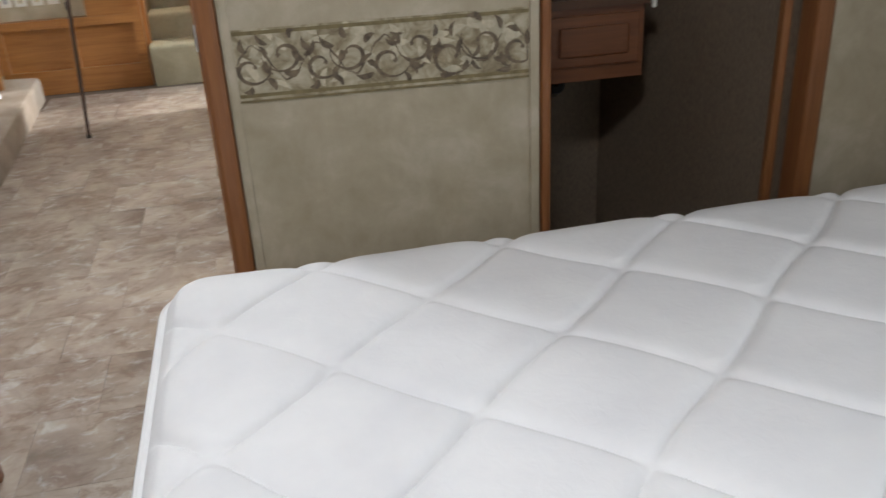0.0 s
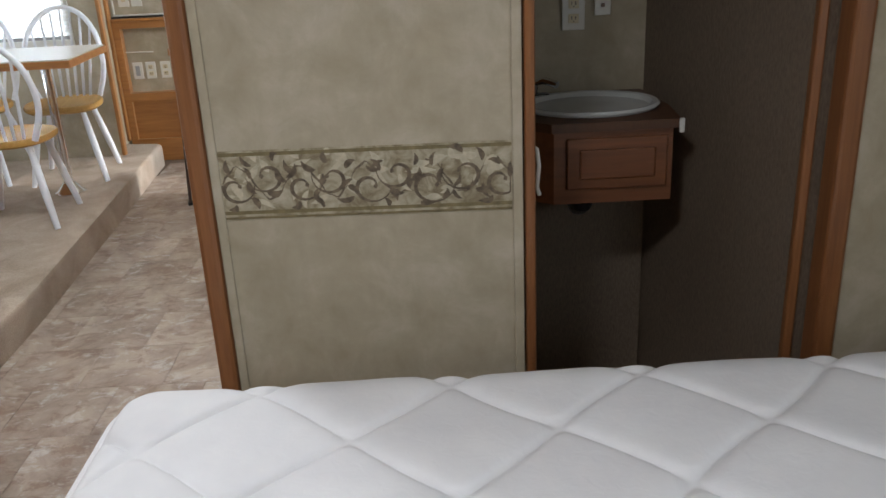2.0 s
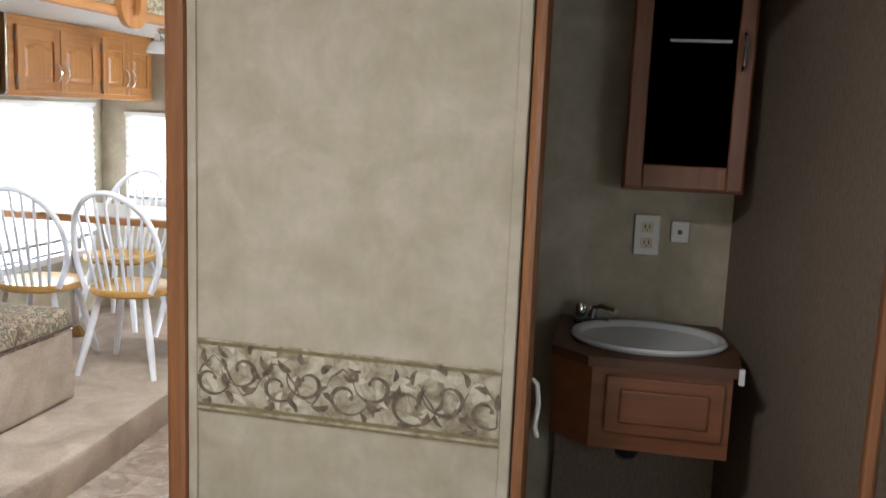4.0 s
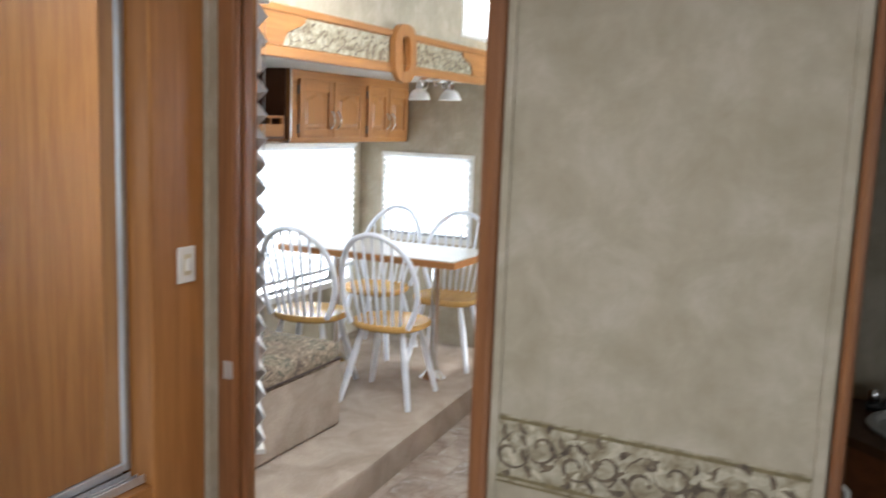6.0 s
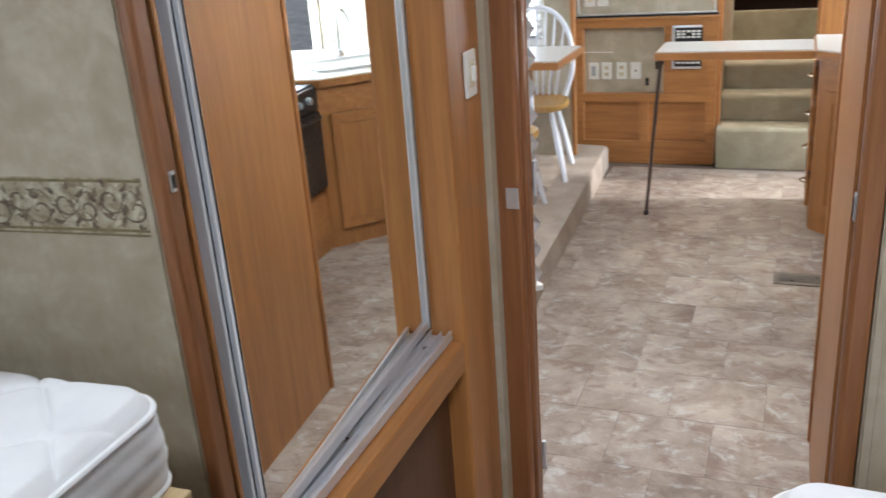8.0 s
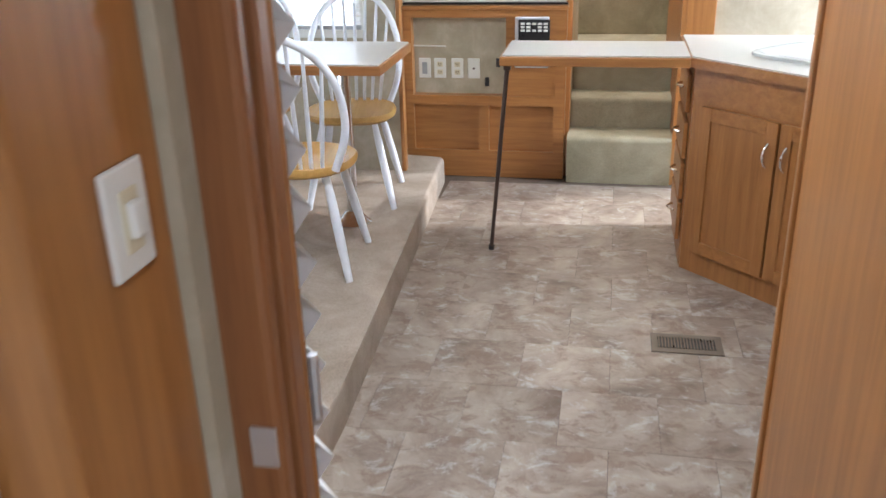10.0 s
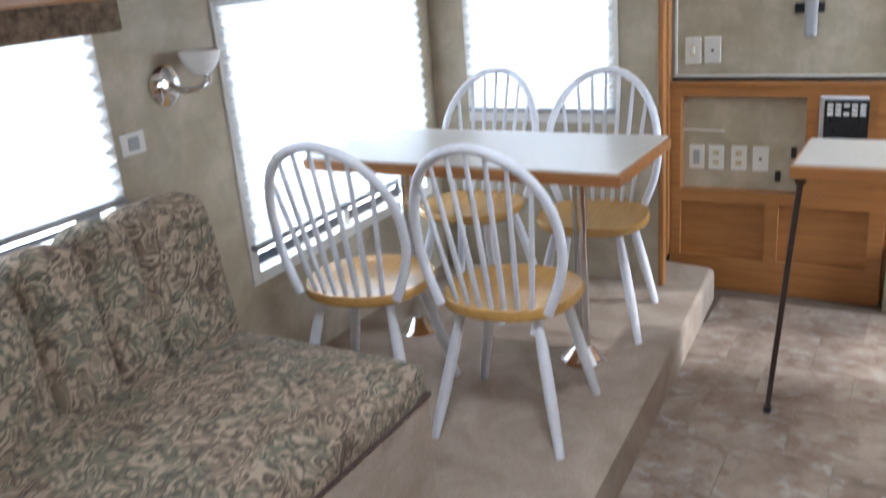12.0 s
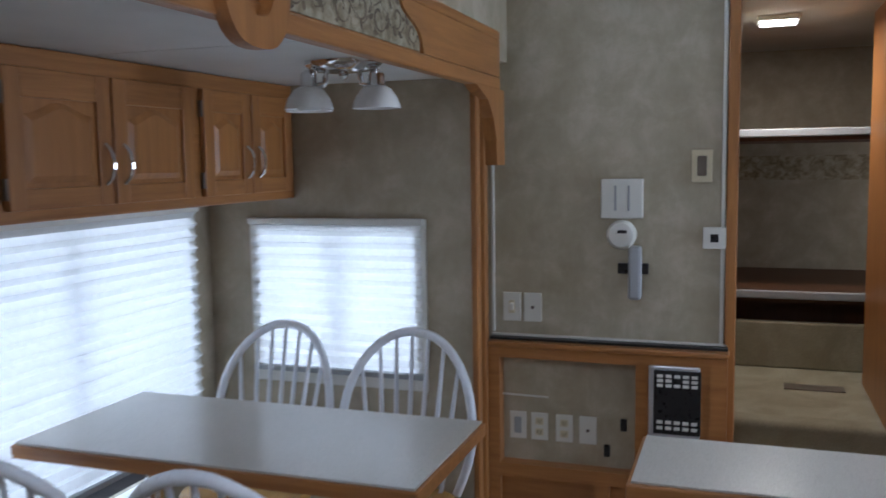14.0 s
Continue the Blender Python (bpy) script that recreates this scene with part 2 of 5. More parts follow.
chrome = plain("chrome", (0.78, 0.78, 0.78), 0.1, 1.0, 0.03)
steel = plain("brushed_aluminium", (0.72, 0.74, 0.77), 0.34, 0.75, 0.05, 5)
bronze = plain("brown_register_metal", (0.17, 0.14, 0.11), 0.45, 0.4, 0.12)
nickel = plain("satin_nickel", (0.42, 0.4, 0.38), 0.28, 1.0, 0.05)
leg_metal = plain("dark_leg_metal", (0.1, 0.07, 0.06), 0.35, 0.6, 0.15)
ceiling_white = plain("ceiling_vinyl", (0.66, 0.66, 0.63), 0.6, 0, 0.04, 6)
# Opaque dark colour stands for the dim cabinet inside seen through glass.
dim_glass = plain("dim_inside_glass", (0.075, 0.055, 0.04), 0.12, 0, 0.2)
porcelain = plain("grey_white_basin", (0.55, 0.56, 0.54), 0.15, 0, 0.03)
joint = plain("floor_joint_brown", (0.13, 0.095, 0.07), 0.7, 0, 0.2)
outer_skin = plain("trailer_outer_skin", (0.6, 0.58, 0.54), 0.5, 0, 0.05, 3)
ground_mat = plain("gravel_ground", (0.25, 0.23, 0.2), 0.9, 0, 0.35, 3)
pattern_fabric = plain("valance_fabric", (0.16, 0.115, 0.075), 0.9, 0, 0.6, 45)

mirror_mat, _nt, _b = material("mirror_glass")
_b.inputs["Base Color"].default_value = (0.86, 0.88, 0.87, 1)
_b.inputs["Metallic"].default_value, _b.inputs["Roughness"].default_value = 1.0, 0.012
pane_mat, _nt, _b = material("window_glass")
_b.inputs["Transmission Weight"].default_value, _b.inputs["Roughness"].default_value = 1.0, 0.0
_b.inputs["IOR"].default_value = 1.1
frost_mat = plain("frosted_lamp_glass", (0.8, 0.8, 0.78), 0.25, 0, 0.02)
glow_mat, _nt, _b = material("lit_lamp_lens")
_b.inputs["Emission Color"].default_value = (1, 0.93, 0.82, 1)
_b.inputs["Emission Strength"].default_value = 22.0

# ---------------------------------------------------------------- mesh helpers
BASE = {}


def thing(name, at, label="", category="", group="", kind=""):
    """An Empty at a thing's base, which parents its parts."""
    ob = tagged(new(name), label, category, group, kind)
    ob.location = at
    ob.empty_display_size = 0.05
    BASE[ob.name] = Vector(at)
    return ob


def link(name, bm, mat, smooth=False):
    me = bpy.data.meshes.new(name)
    bmesh.ops.recalc_face_normals(bm, faces=bm.faces)
    bm.to_mesh(me)
    bm.free()
    me.materials.append(mat)
    if smooth:
        me.polygons.foreach_set("use_smooth", [True] * len(me.polygons))
        me.set_sharp_from_angle(angle=radians(40))
    return new(name, me)


def part(name, bm, mat, parent, label="", smooth=False):
    """One mesh under a thing or a part; the bmesh is in world metres."""
    root = parent
    while root.parent:
        root = root.parent
    bmesh.ops.translate(bm, verts=bm.verts, vec=-BASE[root.name])
    ob = link(name, bm, mat, smooth)
    ob.parent = parent
    return tagged(ob, label)


def slab(name, bm, mat, label="", category="", smooth=False):
    """A piece of the setting in one mesh."""
    ob = tagged(link(name, bm, mat, smooth), label, category, "", "structure")
    BASE[ob.name] = Vector((0, 0, 0))
    return ob


def box(bm, x0, x1, y0, y1, z0, z1, r=0.0, seg=2):
    vs = bmesh.ops.create_cube(bm, size=1)["verts"]
    for v in vs:
        v.co = Vector((x0 + (v.co.x + 0.5) * (x1 - x0), y0 + (v.co.y + 0.5) * (y1 - y0), z0 + (v.co.z + 0.5) * (z1 - z0)))
    if r:
        es = list({e for v in vs for e in v.link_edges})
        bmesh.ops.bevel(bm, geom=es, offset=r, segments=seg, affect="EDGES", profile=0.5)
    return bm


def B(*a, **k):
    return box(bmesh.new(), *a, **k)


def boxes(*rows, r=0.0):
    bm = bmesh.new()
    for row in rows:
        box(bm, *row, r=r)
    return bm


def prism(bm, pts, z0, z1):
    """An upright prism over a polygon in plan."""
    lo = [bm.verts.new((x, y, z0)) for x, y in pts]
    hi = [bm.verts.new((x, y, z1)) for x, y in pts]
    bm.faces.new(hi), bm.faces.new(lo[::-1])
    for i in range(len(pts)):
        k = (i + 1) % len(pts)
        bm.faces.new((lo[i], lo[k], hi[k], hi[i]))
    return bm


def tube(bm, pts, radii, seg=8, cap=True):
    """A round bar along points, with a radius at each."""
    pts = [Vector(p) for p in pts]
    if not hasattr(radii, "__len__"):
        radii = [radii] * len(pts)
    rings, side = [], None
    for i, p in enumerate(pts):
        d = (pts[min(i + 1, len(pts) - 1)] - pts[max(i - 1, 0)]).normalized()
        if side is None:
            side = d.orthogonal().normalized()
        side = (side - d * side.dot(d)).normalized()
        up = d.cross(side)
        rings.append([bm.verts.new(p + radii[i] * (math.cos(2 * math.pi * k / seg) * side + math.sin(2 * math.pi * k / seg) * up)) for k in range(seg)])
    for a, b in zip(rings, rings[1:]):
        for k in range(seg):
            bm.faces.new((a[k], a[(k + 1) % seg], b[(k + 1) % seg], b[k]))
    if cap:
        bm.faces.new(rings[0][::-1]), bm.faces.new(rings[-1])
    return bm


def lathe(bm, at, profile, seg=24, axis="z"):
    """A turned body: (radius, height) pairs about an axis through a point."""
    at = Vector(at)
    rings = []
    for r, h in profile:
        ring = []
        for k in range(seg):
            a = 2 * math.pi * k / seg
            u, w = r * math.cos(a), r * math.sin(a)
            ring.append(bm.verts.new(at + Vector({"z": (u, w, h), "x": (h, u, w), "y": (u, h, w)}[axis])))
        rings.append(ring)
    for a, b in zip(rings, rings[1:]):
        for k in range(seg):
            bm.faces.new((a[k], a[(k + 1) % seg], b[(k + 1) % seg], b[k]))
    bm.faces.new(rings[0][::-1]), bm.faces.new(rings[-1])
    return bm


def turned(bm, at, angle):
    """Rotate what was built about the z axis through a point."""
    bmesh.ops.rotate(bm, verts=bm.verts, cent=at, matrix=Matrix.Rotation(radians(angle), 3, "Z"))
    return bm


# ---------------------------------------------------------------- setting
ground = slab("ground", B(-400, 400, -400, 400, -0.95, -0.9), ground_mat, "grey gravel ground round the trailer", "ground")
slab("chassis", boxes((-1.52, 1.5, -1.1, 8.5, -0.9, -0.062), (1.5, 2.2, -1.08, 2.74, -0.9, -0.062)), outer_skin, "closed skirt below the trailer floor", "trailer skirt")
floor = slab("floor", B(-1.5, 1.5, -1.1, 6.0, -0.06, -0.004), joint, "vinyl floor of brown and beige slate-look tiles", "floor")
bm = bmesh.new()
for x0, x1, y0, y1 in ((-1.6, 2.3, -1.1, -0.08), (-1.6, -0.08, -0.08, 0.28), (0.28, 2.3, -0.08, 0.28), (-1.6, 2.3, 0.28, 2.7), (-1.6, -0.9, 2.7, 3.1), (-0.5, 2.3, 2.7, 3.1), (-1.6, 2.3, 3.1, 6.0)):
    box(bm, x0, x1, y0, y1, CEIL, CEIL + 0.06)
slab("ceiling", bm, ceiling_white, "plain white trailer ceiling", "ceiling")
slab("ceiling_upper", B(-1.45, 1.45, 6.0, 8.6, CEIL_UP, CEIL_UP + 0.06), ceiling_white, "low white ceiling of the raised room", "ceiling")
slab("wall_above_stairs", B(-0.545, 0.03, 5.95, 6.0, CEIL_UP, CEIL), wallpaper, "wallpaper above the stair opening", "wall")
slab("subfloor", B(1.45, 2.3, -1.1, 2.75, -0.06, -0.01), joint, "floor of the bedroom recess", "floor")


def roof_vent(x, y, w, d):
    """A square trim round an opening in the ceiling, for an assumed, unseen vent."""
    rv = thing("roof_vent", (x, y, CEIL), "square white roof vent, assumed and unseen, for added daylight", "roof vent", "roof vents", "structure")
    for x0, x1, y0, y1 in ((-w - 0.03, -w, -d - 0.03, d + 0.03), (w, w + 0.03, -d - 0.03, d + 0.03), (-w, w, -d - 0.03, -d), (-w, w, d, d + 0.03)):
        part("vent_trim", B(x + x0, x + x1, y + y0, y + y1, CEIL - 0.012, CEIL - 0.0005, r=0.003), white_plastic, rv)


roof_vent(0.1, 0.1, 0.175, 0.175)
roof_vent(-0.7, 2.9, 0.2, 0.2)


def wall_with_hole(name, axis, at, thick, a0, a1, z0, z1, h0, h1, hz0, hz1, mat=None, label=""):
    """A wall across one axis with one opening through it."""
    bm = bmesh.new()
    for p0, p1, q0, q1 in ((a0, h0, z0, z1), (h1, a1, z0, z1), (h0, h1, z0, hz0), (h0, h1, hz1, z1)):
        if p1 - p0 > 1e-4 and q1 - q0 > 1e-4:
            if axis == "x":
                box(bm, at, at + thick, p0, p1, q0, q1)
            else:
                box(bm, p0, p1, at, at + thick, q0, q1)
    return slab(name, bm, mat or wallpaper, label or "beige mottled wallpaper wall", "wall")


# bedroom and bathroom


def askew(bm):
    """Turn what lies on the partition, which stands slightly out of square."""
    return turned(bm, (0.076, 1.8, 0), -2.4)


slab("wall_bedroom_rear", B(-1.4, 2.2, -1.0, -0.94, 0, CEIL), wallpaper, "beige wallpaper wall behind the bed", "wall")
wall_with_hole("wall_bedroom_side", "x", 2.12, 0.06, -0.94, 1.8, 0, CEIL, -0.9, 0.2, 1.1, 1.78, None, "beige wallpaper wall at the bed head with an assumed, unseen window")
slab("wall_wardrobe_back", B(-1.44, -1.4, -1.0, 2.4, 0, CEIL), wallpaper, "beige wallpaper side wall", "wall")
partition = slab("wall_partition", askew(B(0.076, 0.773, 1.8, 1.85, 0, CEIL)), wallpaper, "beige mottled wallpaper partition with a scroll border", "wall")
slab("wall_bedroom_front", B(1.535, 2.12, 1.8, 1.85, 0, CEIL), wallpaper, "beige wallpaper wall beside the bathroom opening", "wall")
slab("wall_door_header", boxes((-0.64, 0.076, 1.8, 1.85, 2.03, CEIL), (0.801, 1.485, 1.8, 1.85, 2.03, CEIL)), wallpaper, "wallpaper above the doorways", "wall")
slab("wall_bath_back", B(0.06, 1.5, 2.67, 2.71, 0, CEIL), wallpaper, "dim beige bathroom back wall", "wall")
bm = prism(bmesh.new(), [(1.462, 1.865), (1.5, 1.87), (1.33, 2.668), (1.266, 2.668)], 0, CEIL)
slab("wall_bath_side", bm, bath_panel, "dark brown woven side wall of the bathroom", "wall")
slab("wall_bath_outer", B(1.54, 1.58, 1.85, 2.72, 0, CEIL), wallpaper, "outer bathroom wall", "wall")
hall = thing("wall_hall_panel", (0.02, 2.2, 0), "flat oak-veneer panel lining the hallway", "wall", "", "structure")
part("veneer_panel", B(0.022, 0.058, 1.862, 2.64, 0, CEIL), oak_z, hall)
part("edge_moulding", B(0.014, 0.06, 2.64, 2.665, 0, CEIL, r=0.006), oak_z, hall)
part("corner_post", B(0.028, 0.074, 1.79, 1.86, 0, CEIL, r=0.012), trim_z, hall)
part("latch_plate", boxes((0.0235, 0.0278, 1.814, 1.836, 1.02, 1.075), r=0.002), steel, hall, "small steel latch plate")
part("latch_hole", B(0.0212, 0.023, 1.819, 1.831, 1.03, 1.065), black_plastic, hall, "dark latch opening")
for nm, x0, x1 in (("trim_bath_left", 0.776, 0.8), ("trim_bath_right", 1.485, 1.535)):
    slab(nm, B(x0, x1, 1.758 if x0 < 1 else 1.786, 1.862, 0, CEIL, r=0.01), trim_z, "oak trim at the bathroom opening", "trim")
slab("trim_bath_door_edge", B(1.438, 1.462, 1.853, 1.88, 0, CEIL, r=0.006), trim_z, "narrow oak moulding", "trim")
slab("trim_partition_left", askew(B(0.08, 0.099, 1.793, 1.7996, 0, CEIL, r=0.002)), wallpaper, "wallpapered batten", "trim")
slab("trim_partition_right", askew(B(0.75, 0.772, 1.793, 1.7996, 0, CEIL, r=0.002)), wallpaper, "wallpapered batten", "trim")

# scroll border on the partition
BZ0, BZ1 = 0.903, 1.062
border = thing("wallpaper_border", (0.43, 1.8, BZ0), "olive and brown leaf scroll wallpaper border", "wallpaper border", "", "structure")
part("paper_strip", askew(B(0.099, 0.748, 1.7975, 1.7996, BZ0, BZ1)), border_paper, border)
part("edge_line", askew(boxes((0.099, 0.748, 1.7965, 1.797, BZ1 - 0.012, BZ1 - 0.004), (0.099, 0.748, 1.7965, 1.797, BZ0 + 0.012, BZ0 + 0.02), (0.099, 0.748, 1.7965, 1.797, BZ0 + 0.001, BZ0 + 0.006))), border_line, border)


def ribbon(bm, pts, widths, y):
    """A flat printed stroke in the wall's plane."""
    last = None
    y -= 0.000025 * (len(bm.verts) // 16 % 90)
    for i, (x, z) in enumerate(pts):
        xa, za = pts[max(i - 1, 0)]
        xb, zb = pts[min(i + 1, len(pts) - 1)]
        n = Vector((-(zb - za), xb - xa)).normalized() * widths[i]
        pair = [bm.verts.new((x + n.x, y, z + n.y)), bm.verts.new((x - n.x, y, z - n.y))]
        if last:
            bm.faces.new((last[0], last[1], pair[1], pair[0]))
        last = pair


rng = random.Random(5)


def leaf(bm, x, z, angle, length, width, bend, y, box_):
    """One curved leaf, kept inside a strip."""
    x0, x1, z0, z1 = box_
    pts, ws = [], []
    for i in range(9):
        f = i / 8
        a = angle + bend * f
        x, z = x + length / 8 * math.cos(a), z + length / 8 * math.sin(a)
        pts.append((min(max(x, x0), x1), min(max(z, z0), z1)))
        ws.append(0.0005 + width * math.sin(math.pi * min(1, f * 1.04)) ** 0.8 * (1 - 0.45 * f))
    if all(math.hypot(p[0] - q[0], p[1] - q[1]) > 1e-4 for p, q in zip(pts, pts[1:])):
        ribbon(bm, pts, ws, y)


def leaf_shapes(x0, x1, z0, z1, y, count):
    """Loose leaves strewn along a strip."""
    bm = bmesh.new()
    for k in range(count):
        leaf(bm, x0 + (x1 - x0) * (k + rng.random()) / count, rng.uniform(z0 + 0.03, z1 - 0.02), rng.uniform(0, 6.28), rng.uniform(0.03, 0.055), rng.uniform(0.006, 0.011), rng.uniform(-1.6, 1.6), y, (x0 + 0.004, x1 - 0.004, z0 + 0.024, z1 - 0.008))
    return bm


def scrolls(x0, x1, z0, z1, y, count):
    """A waving vine with a curl and dark leaves at each bend."""
    bm = bmesh.new()
    h, mid, step = z1 - z0, (z0 + z1) / 2 + 0.005, (x1 - x0) / count
    box_ = (x0 + 0.004, x1 - 0.004, z0 + 0.024, z1 - 0.008)
    n = count * 10
    vine = [(x0 + 0.004 + (x1 - x0 - 0.008) * i / n, mid + 0.24 * h * math.sin(math.pi * i / 10) + 0.02 * h * math.sin(i * 1.7)) for i in range(n + 1)]
    ribbon(bm, vine, [0.0017 + 0.0009 * math.sin(i * 0.9) for i in range(n + 1)], y)
    for k in range(count):
        up = 1 if k % 2 else -1
        cx, cz = x0 + step * (k + 0.55 + rng.uniform(-0.12, 0.12)), mid + up * h * rng.uniform(0.02, 0.12)
        r0, a0 = h * rng.uniform(0.24, 0.31), rng.uniform(-0.5, 0.5) + (math.pi if up > 0 else 0)
        pts, ws = [], []
        for i in range(24):
            f = i / 23
            rad, a = r0 * (1 - 0.8 * f), a0 + up * f * 6.6
            pts.append((min(max(cx + rad * 1.1 * math.cos(a), box_[0]), box_[1]), min(max(cz + rad * math.sin(a), box_[2]), box_[3])))
            ws.append(0.0011 + 0.0034 * math.sin(math.pi * f) ** 2 + (0.003 if f > 0.9 else 0))
        ribbon(bm, pts, ws, y)
        for q in range(5):
            a = a0 + q * 1.35 + rng.uniform(-0.3, 0.3)
            leaf(bm, cx + r0 * 0.9 * math.cos(a), cz + r0 * 0.8 * math.sin(a), a + rng.uniform(0.2, 1.4), rng.uniform(0.026, 0.046), rng.uniform(0.005, 0.009), rng.choice((-1.5, 1.5)), y, box_)
    return bm


part("pale_leaf_print", askew(leaf_shapes(0.099, 0.748, BZ0, BZ1, 1.7972, 46)), pale_ink, border, "pale printed leaves")
part("scroll_print", askew(scrolls(0.099, 0.748, BZ0, BZ1, 1.7966, 9)), scroll_ink, border, "dark brown printed leaf scrolls")

# door frame of the bedroom, with the filler strip beside it
jamb = thing("door_frame", (-0.65, 1.8, 0), "oak door frame of the bedroom", "door frame", "", "structure")
part("filler_strip", B(-0.72, -0.678, 1.742, 1.776, 0, CEIL), wallpaper, jamb, "wallpapered filler strip")
part("frame_post", B(-0.7, -0.628, 1.778, 1.808, 0, CEIL, r=0.008), trim_z, jamb)
part("frame_stop", B(-0.7, -0.622, 1.812, 1.842, 0, CEIL, r=0.004), trim_z, jamb)
part("strike_plate", B(-0.66, -0.632, 1.7735, 1.7775, 1.025, 1.072, r=0.001), steel, jamb, "small steel plate")
slab("wall_hall_left", B(-1.4, -0.7, 1.81, 1.85, 0, CEIL), wallpaper, "wallpaper wall beside the door frame", "wall")

# main room
slab("wall_left_above_slide", boxes((-1.44, -1.4, 2.4, 4.82, 2.06, CEIL), (-1.44, -1.4, 5.3, 5.95, 2.06, CEIL), (-1.44, -1.4, 4.82, 5.3, 2.06, 2.225), (-1.44, -1.4, 4.82, 5.3, 2.5, CEIL), (-1.53, -1.49, 5.55, 6.0, 0, 2.06), (-1.49, -1.44, 5.55, 6.0, 2.0, 2.06)), wallpaper, "beige wallpaper wall above the slide-out", "wall")
slab("wall_front", B(-1.49, -0.545, 5.95, 6.0, 0, CEIL), wallpaper, "beige mottled wallpaper wall with switches and alarms", "wall")
bm = bmesh.new()
for row in ((1.35, 1.41, 2.71, 3.6, 0, CEIL), (1.35, 1.41, 4.6, 5.2, 0, CEIL), (1.35, 1.41, 5.84, 6.0, 0, CEIL), (1.35, 1.41, 3.6, 4.6, 0, 1.12), (1.35, 1.41, 3.6, 4.6, 1.78, CEIL), (1.35, 1.41, 5.2, 5.84, 1.98, CEIL)):
    box(bm, *row)
slab("wall_kitchen", bm, wallpaper, "beige wallpaper wall with the sink window and entry opening", "wall")
slab("wall_pantry_front", B(0.055, 1.35, 5.86, 5.92, 0, CEIL), wallpaper, "beige wallpaper wall beside the stairs", "wall")
slab("trim_pantry", B(0.055, 0.2, 5.84, 5.86, 0, CEIL, r=0.004), oak_z, "oak corner facing", "trim")

# slide-out shell
SX = -2.46
bm = bmesh.new()
for row in ((SX - 0.08, SX, 2.36, 2.62, 0, 2.0), (SX - 0.08, SX, 3.6, 4.13, 0, 2.0), (SX - 0.08, SX, 5.33, 5.55, 0, 2.0),
            (SX - 0.08, SX, 2.62, 3.6, 0, 0.92), (SX - 0.08, SX, 2.62, 3.6, 1.5, 2.0), (SX - 0.08, SX, 4.13, 5.33, 0, 0.56), (SX - 0.08, SX, 4.13, 5.33, 1.5, 2.0)):
    box(bm, *row)
slab("wall_slide_side", bm, wallpaper, "beige wallpaper wall of the slide-out with two windows", "wall")
wall_with_hole("wall_slide_end", "y", 5.47, 0.07, SX, -1.4, 0, 2.0, -2.25, -1.6, 0.89, 1.45, None, "wallpaper end wall of the slide-out with a window")
slab("wall_slide_near", B(SX, -1.4, 2.36, 2.4, 0, 2.0), wallpaper, "wallpaper near end of the slide-out", "wall")
slab("ceiling_slide", boxes((SX - 0.08, -1.4, 2.36, 4.435, 1.965, 2.03), (SX - 0.08, -1.4, 4.442, 5.54, 1.965, 2.03), (SX - 0.08, -1.4, 4.43, 4.45, 1.972, 2.03)), ceiling_white, "low white ceiling of the slide-out", "ceiling")
bm = prism(bmesh.new(), [(SX, 2.4), (-1.085, 2.4), (-1.09, 3.3), (-1.15, 4.4), (-1.225, 5.74), (-1.49, 5.78), (-1.49, 5.47), (SX, 5.47)], 0, 0.15)
bmesh.ops.bevel(bm, geom=[e for e in bm.edges if all(v.co.z > 0.14 and v.co.x > -1.3 for v in e.verts)], offset=0.03, segments=4, affect="EDGES", profile=0.5)
slab("slide_floor", bm, carpet, "raised slide-out floor in worn beige carpet", "carpet", True)

# valance over the slide-out opening
val = thing("slide_valance", (-1.37, 4.0, 1.93), "oak valance with patterned inserts and an oval ring", "valance", "", "structure")
VX0, VX1 = -1.398, -1.365
part("lower_rail", B(VX0, VX1 + 0.006, 2.42, 5.7, 1.935, 1.98, r=0.006), oak_y, val)
part("upper_rail", B(VX0, VX1 + 0.006, 2.42, 5.7, 2.112, 2.145, r=0.006), oak_y, val)
part("backing_board", B(VX0, VX1 - 0.008, 2.42, 5.7, 1.98, 2.112), oak_y, val)
for y0, y1 in ((3.0, 3.88), (4.12, 4.9)):
    part("insert", B(VX1 - 0.0075, VX1 - 0.004, y0, y1, 1.985, 2.108, r=0.002), border_paper, val, "patterned paper insert")
    part("insert_print", turned(scrolls(0, y1 - y0, 1.972, 2.1, 0, 7), (0, 0, 0), 90), scroll_ink, val, "brown printed scrolls").location += Vector((VX1 - 0.003, y0, 0))


def scalloped_block(y0, y1, side):
    """A flat oak block whose end towards the insert is cut to an ogee; side is +1 or -1 along y."""
    bm = bmesh.new()
    tip, root = (y1, y0) if side > 0 else (y0, y1)
    pts = [(root, 1.981), (root, 2.111)]
    for k in range(15):
        f = k / 14
        reach = 0.16 * (0.5 + 0.5 * math.cos(math.pi * min(1, f * 1.25))) + 0.012 * math.sin(math.pi * 2 * f) ** 2
        pts.append((tip + side * (reach - 0.05), 2.111 - 0.13 * f))
    fr_ = [bm.verts.new((VX0 + 0.026, y, z)) for y, z in pts]
    bk_ = [bm.verts.new((VX1 + 0.004, y, z)) for y, z in pts]
    bm.faces.new(fr_), bm.faces.new(bk_[::-1])
    for i in range(len(pts)):
        j = (i + 1) % len(pts)
        bm.faces.new((fr_[i], fr_[j], bk_[j], bk_[i]))
    return bm


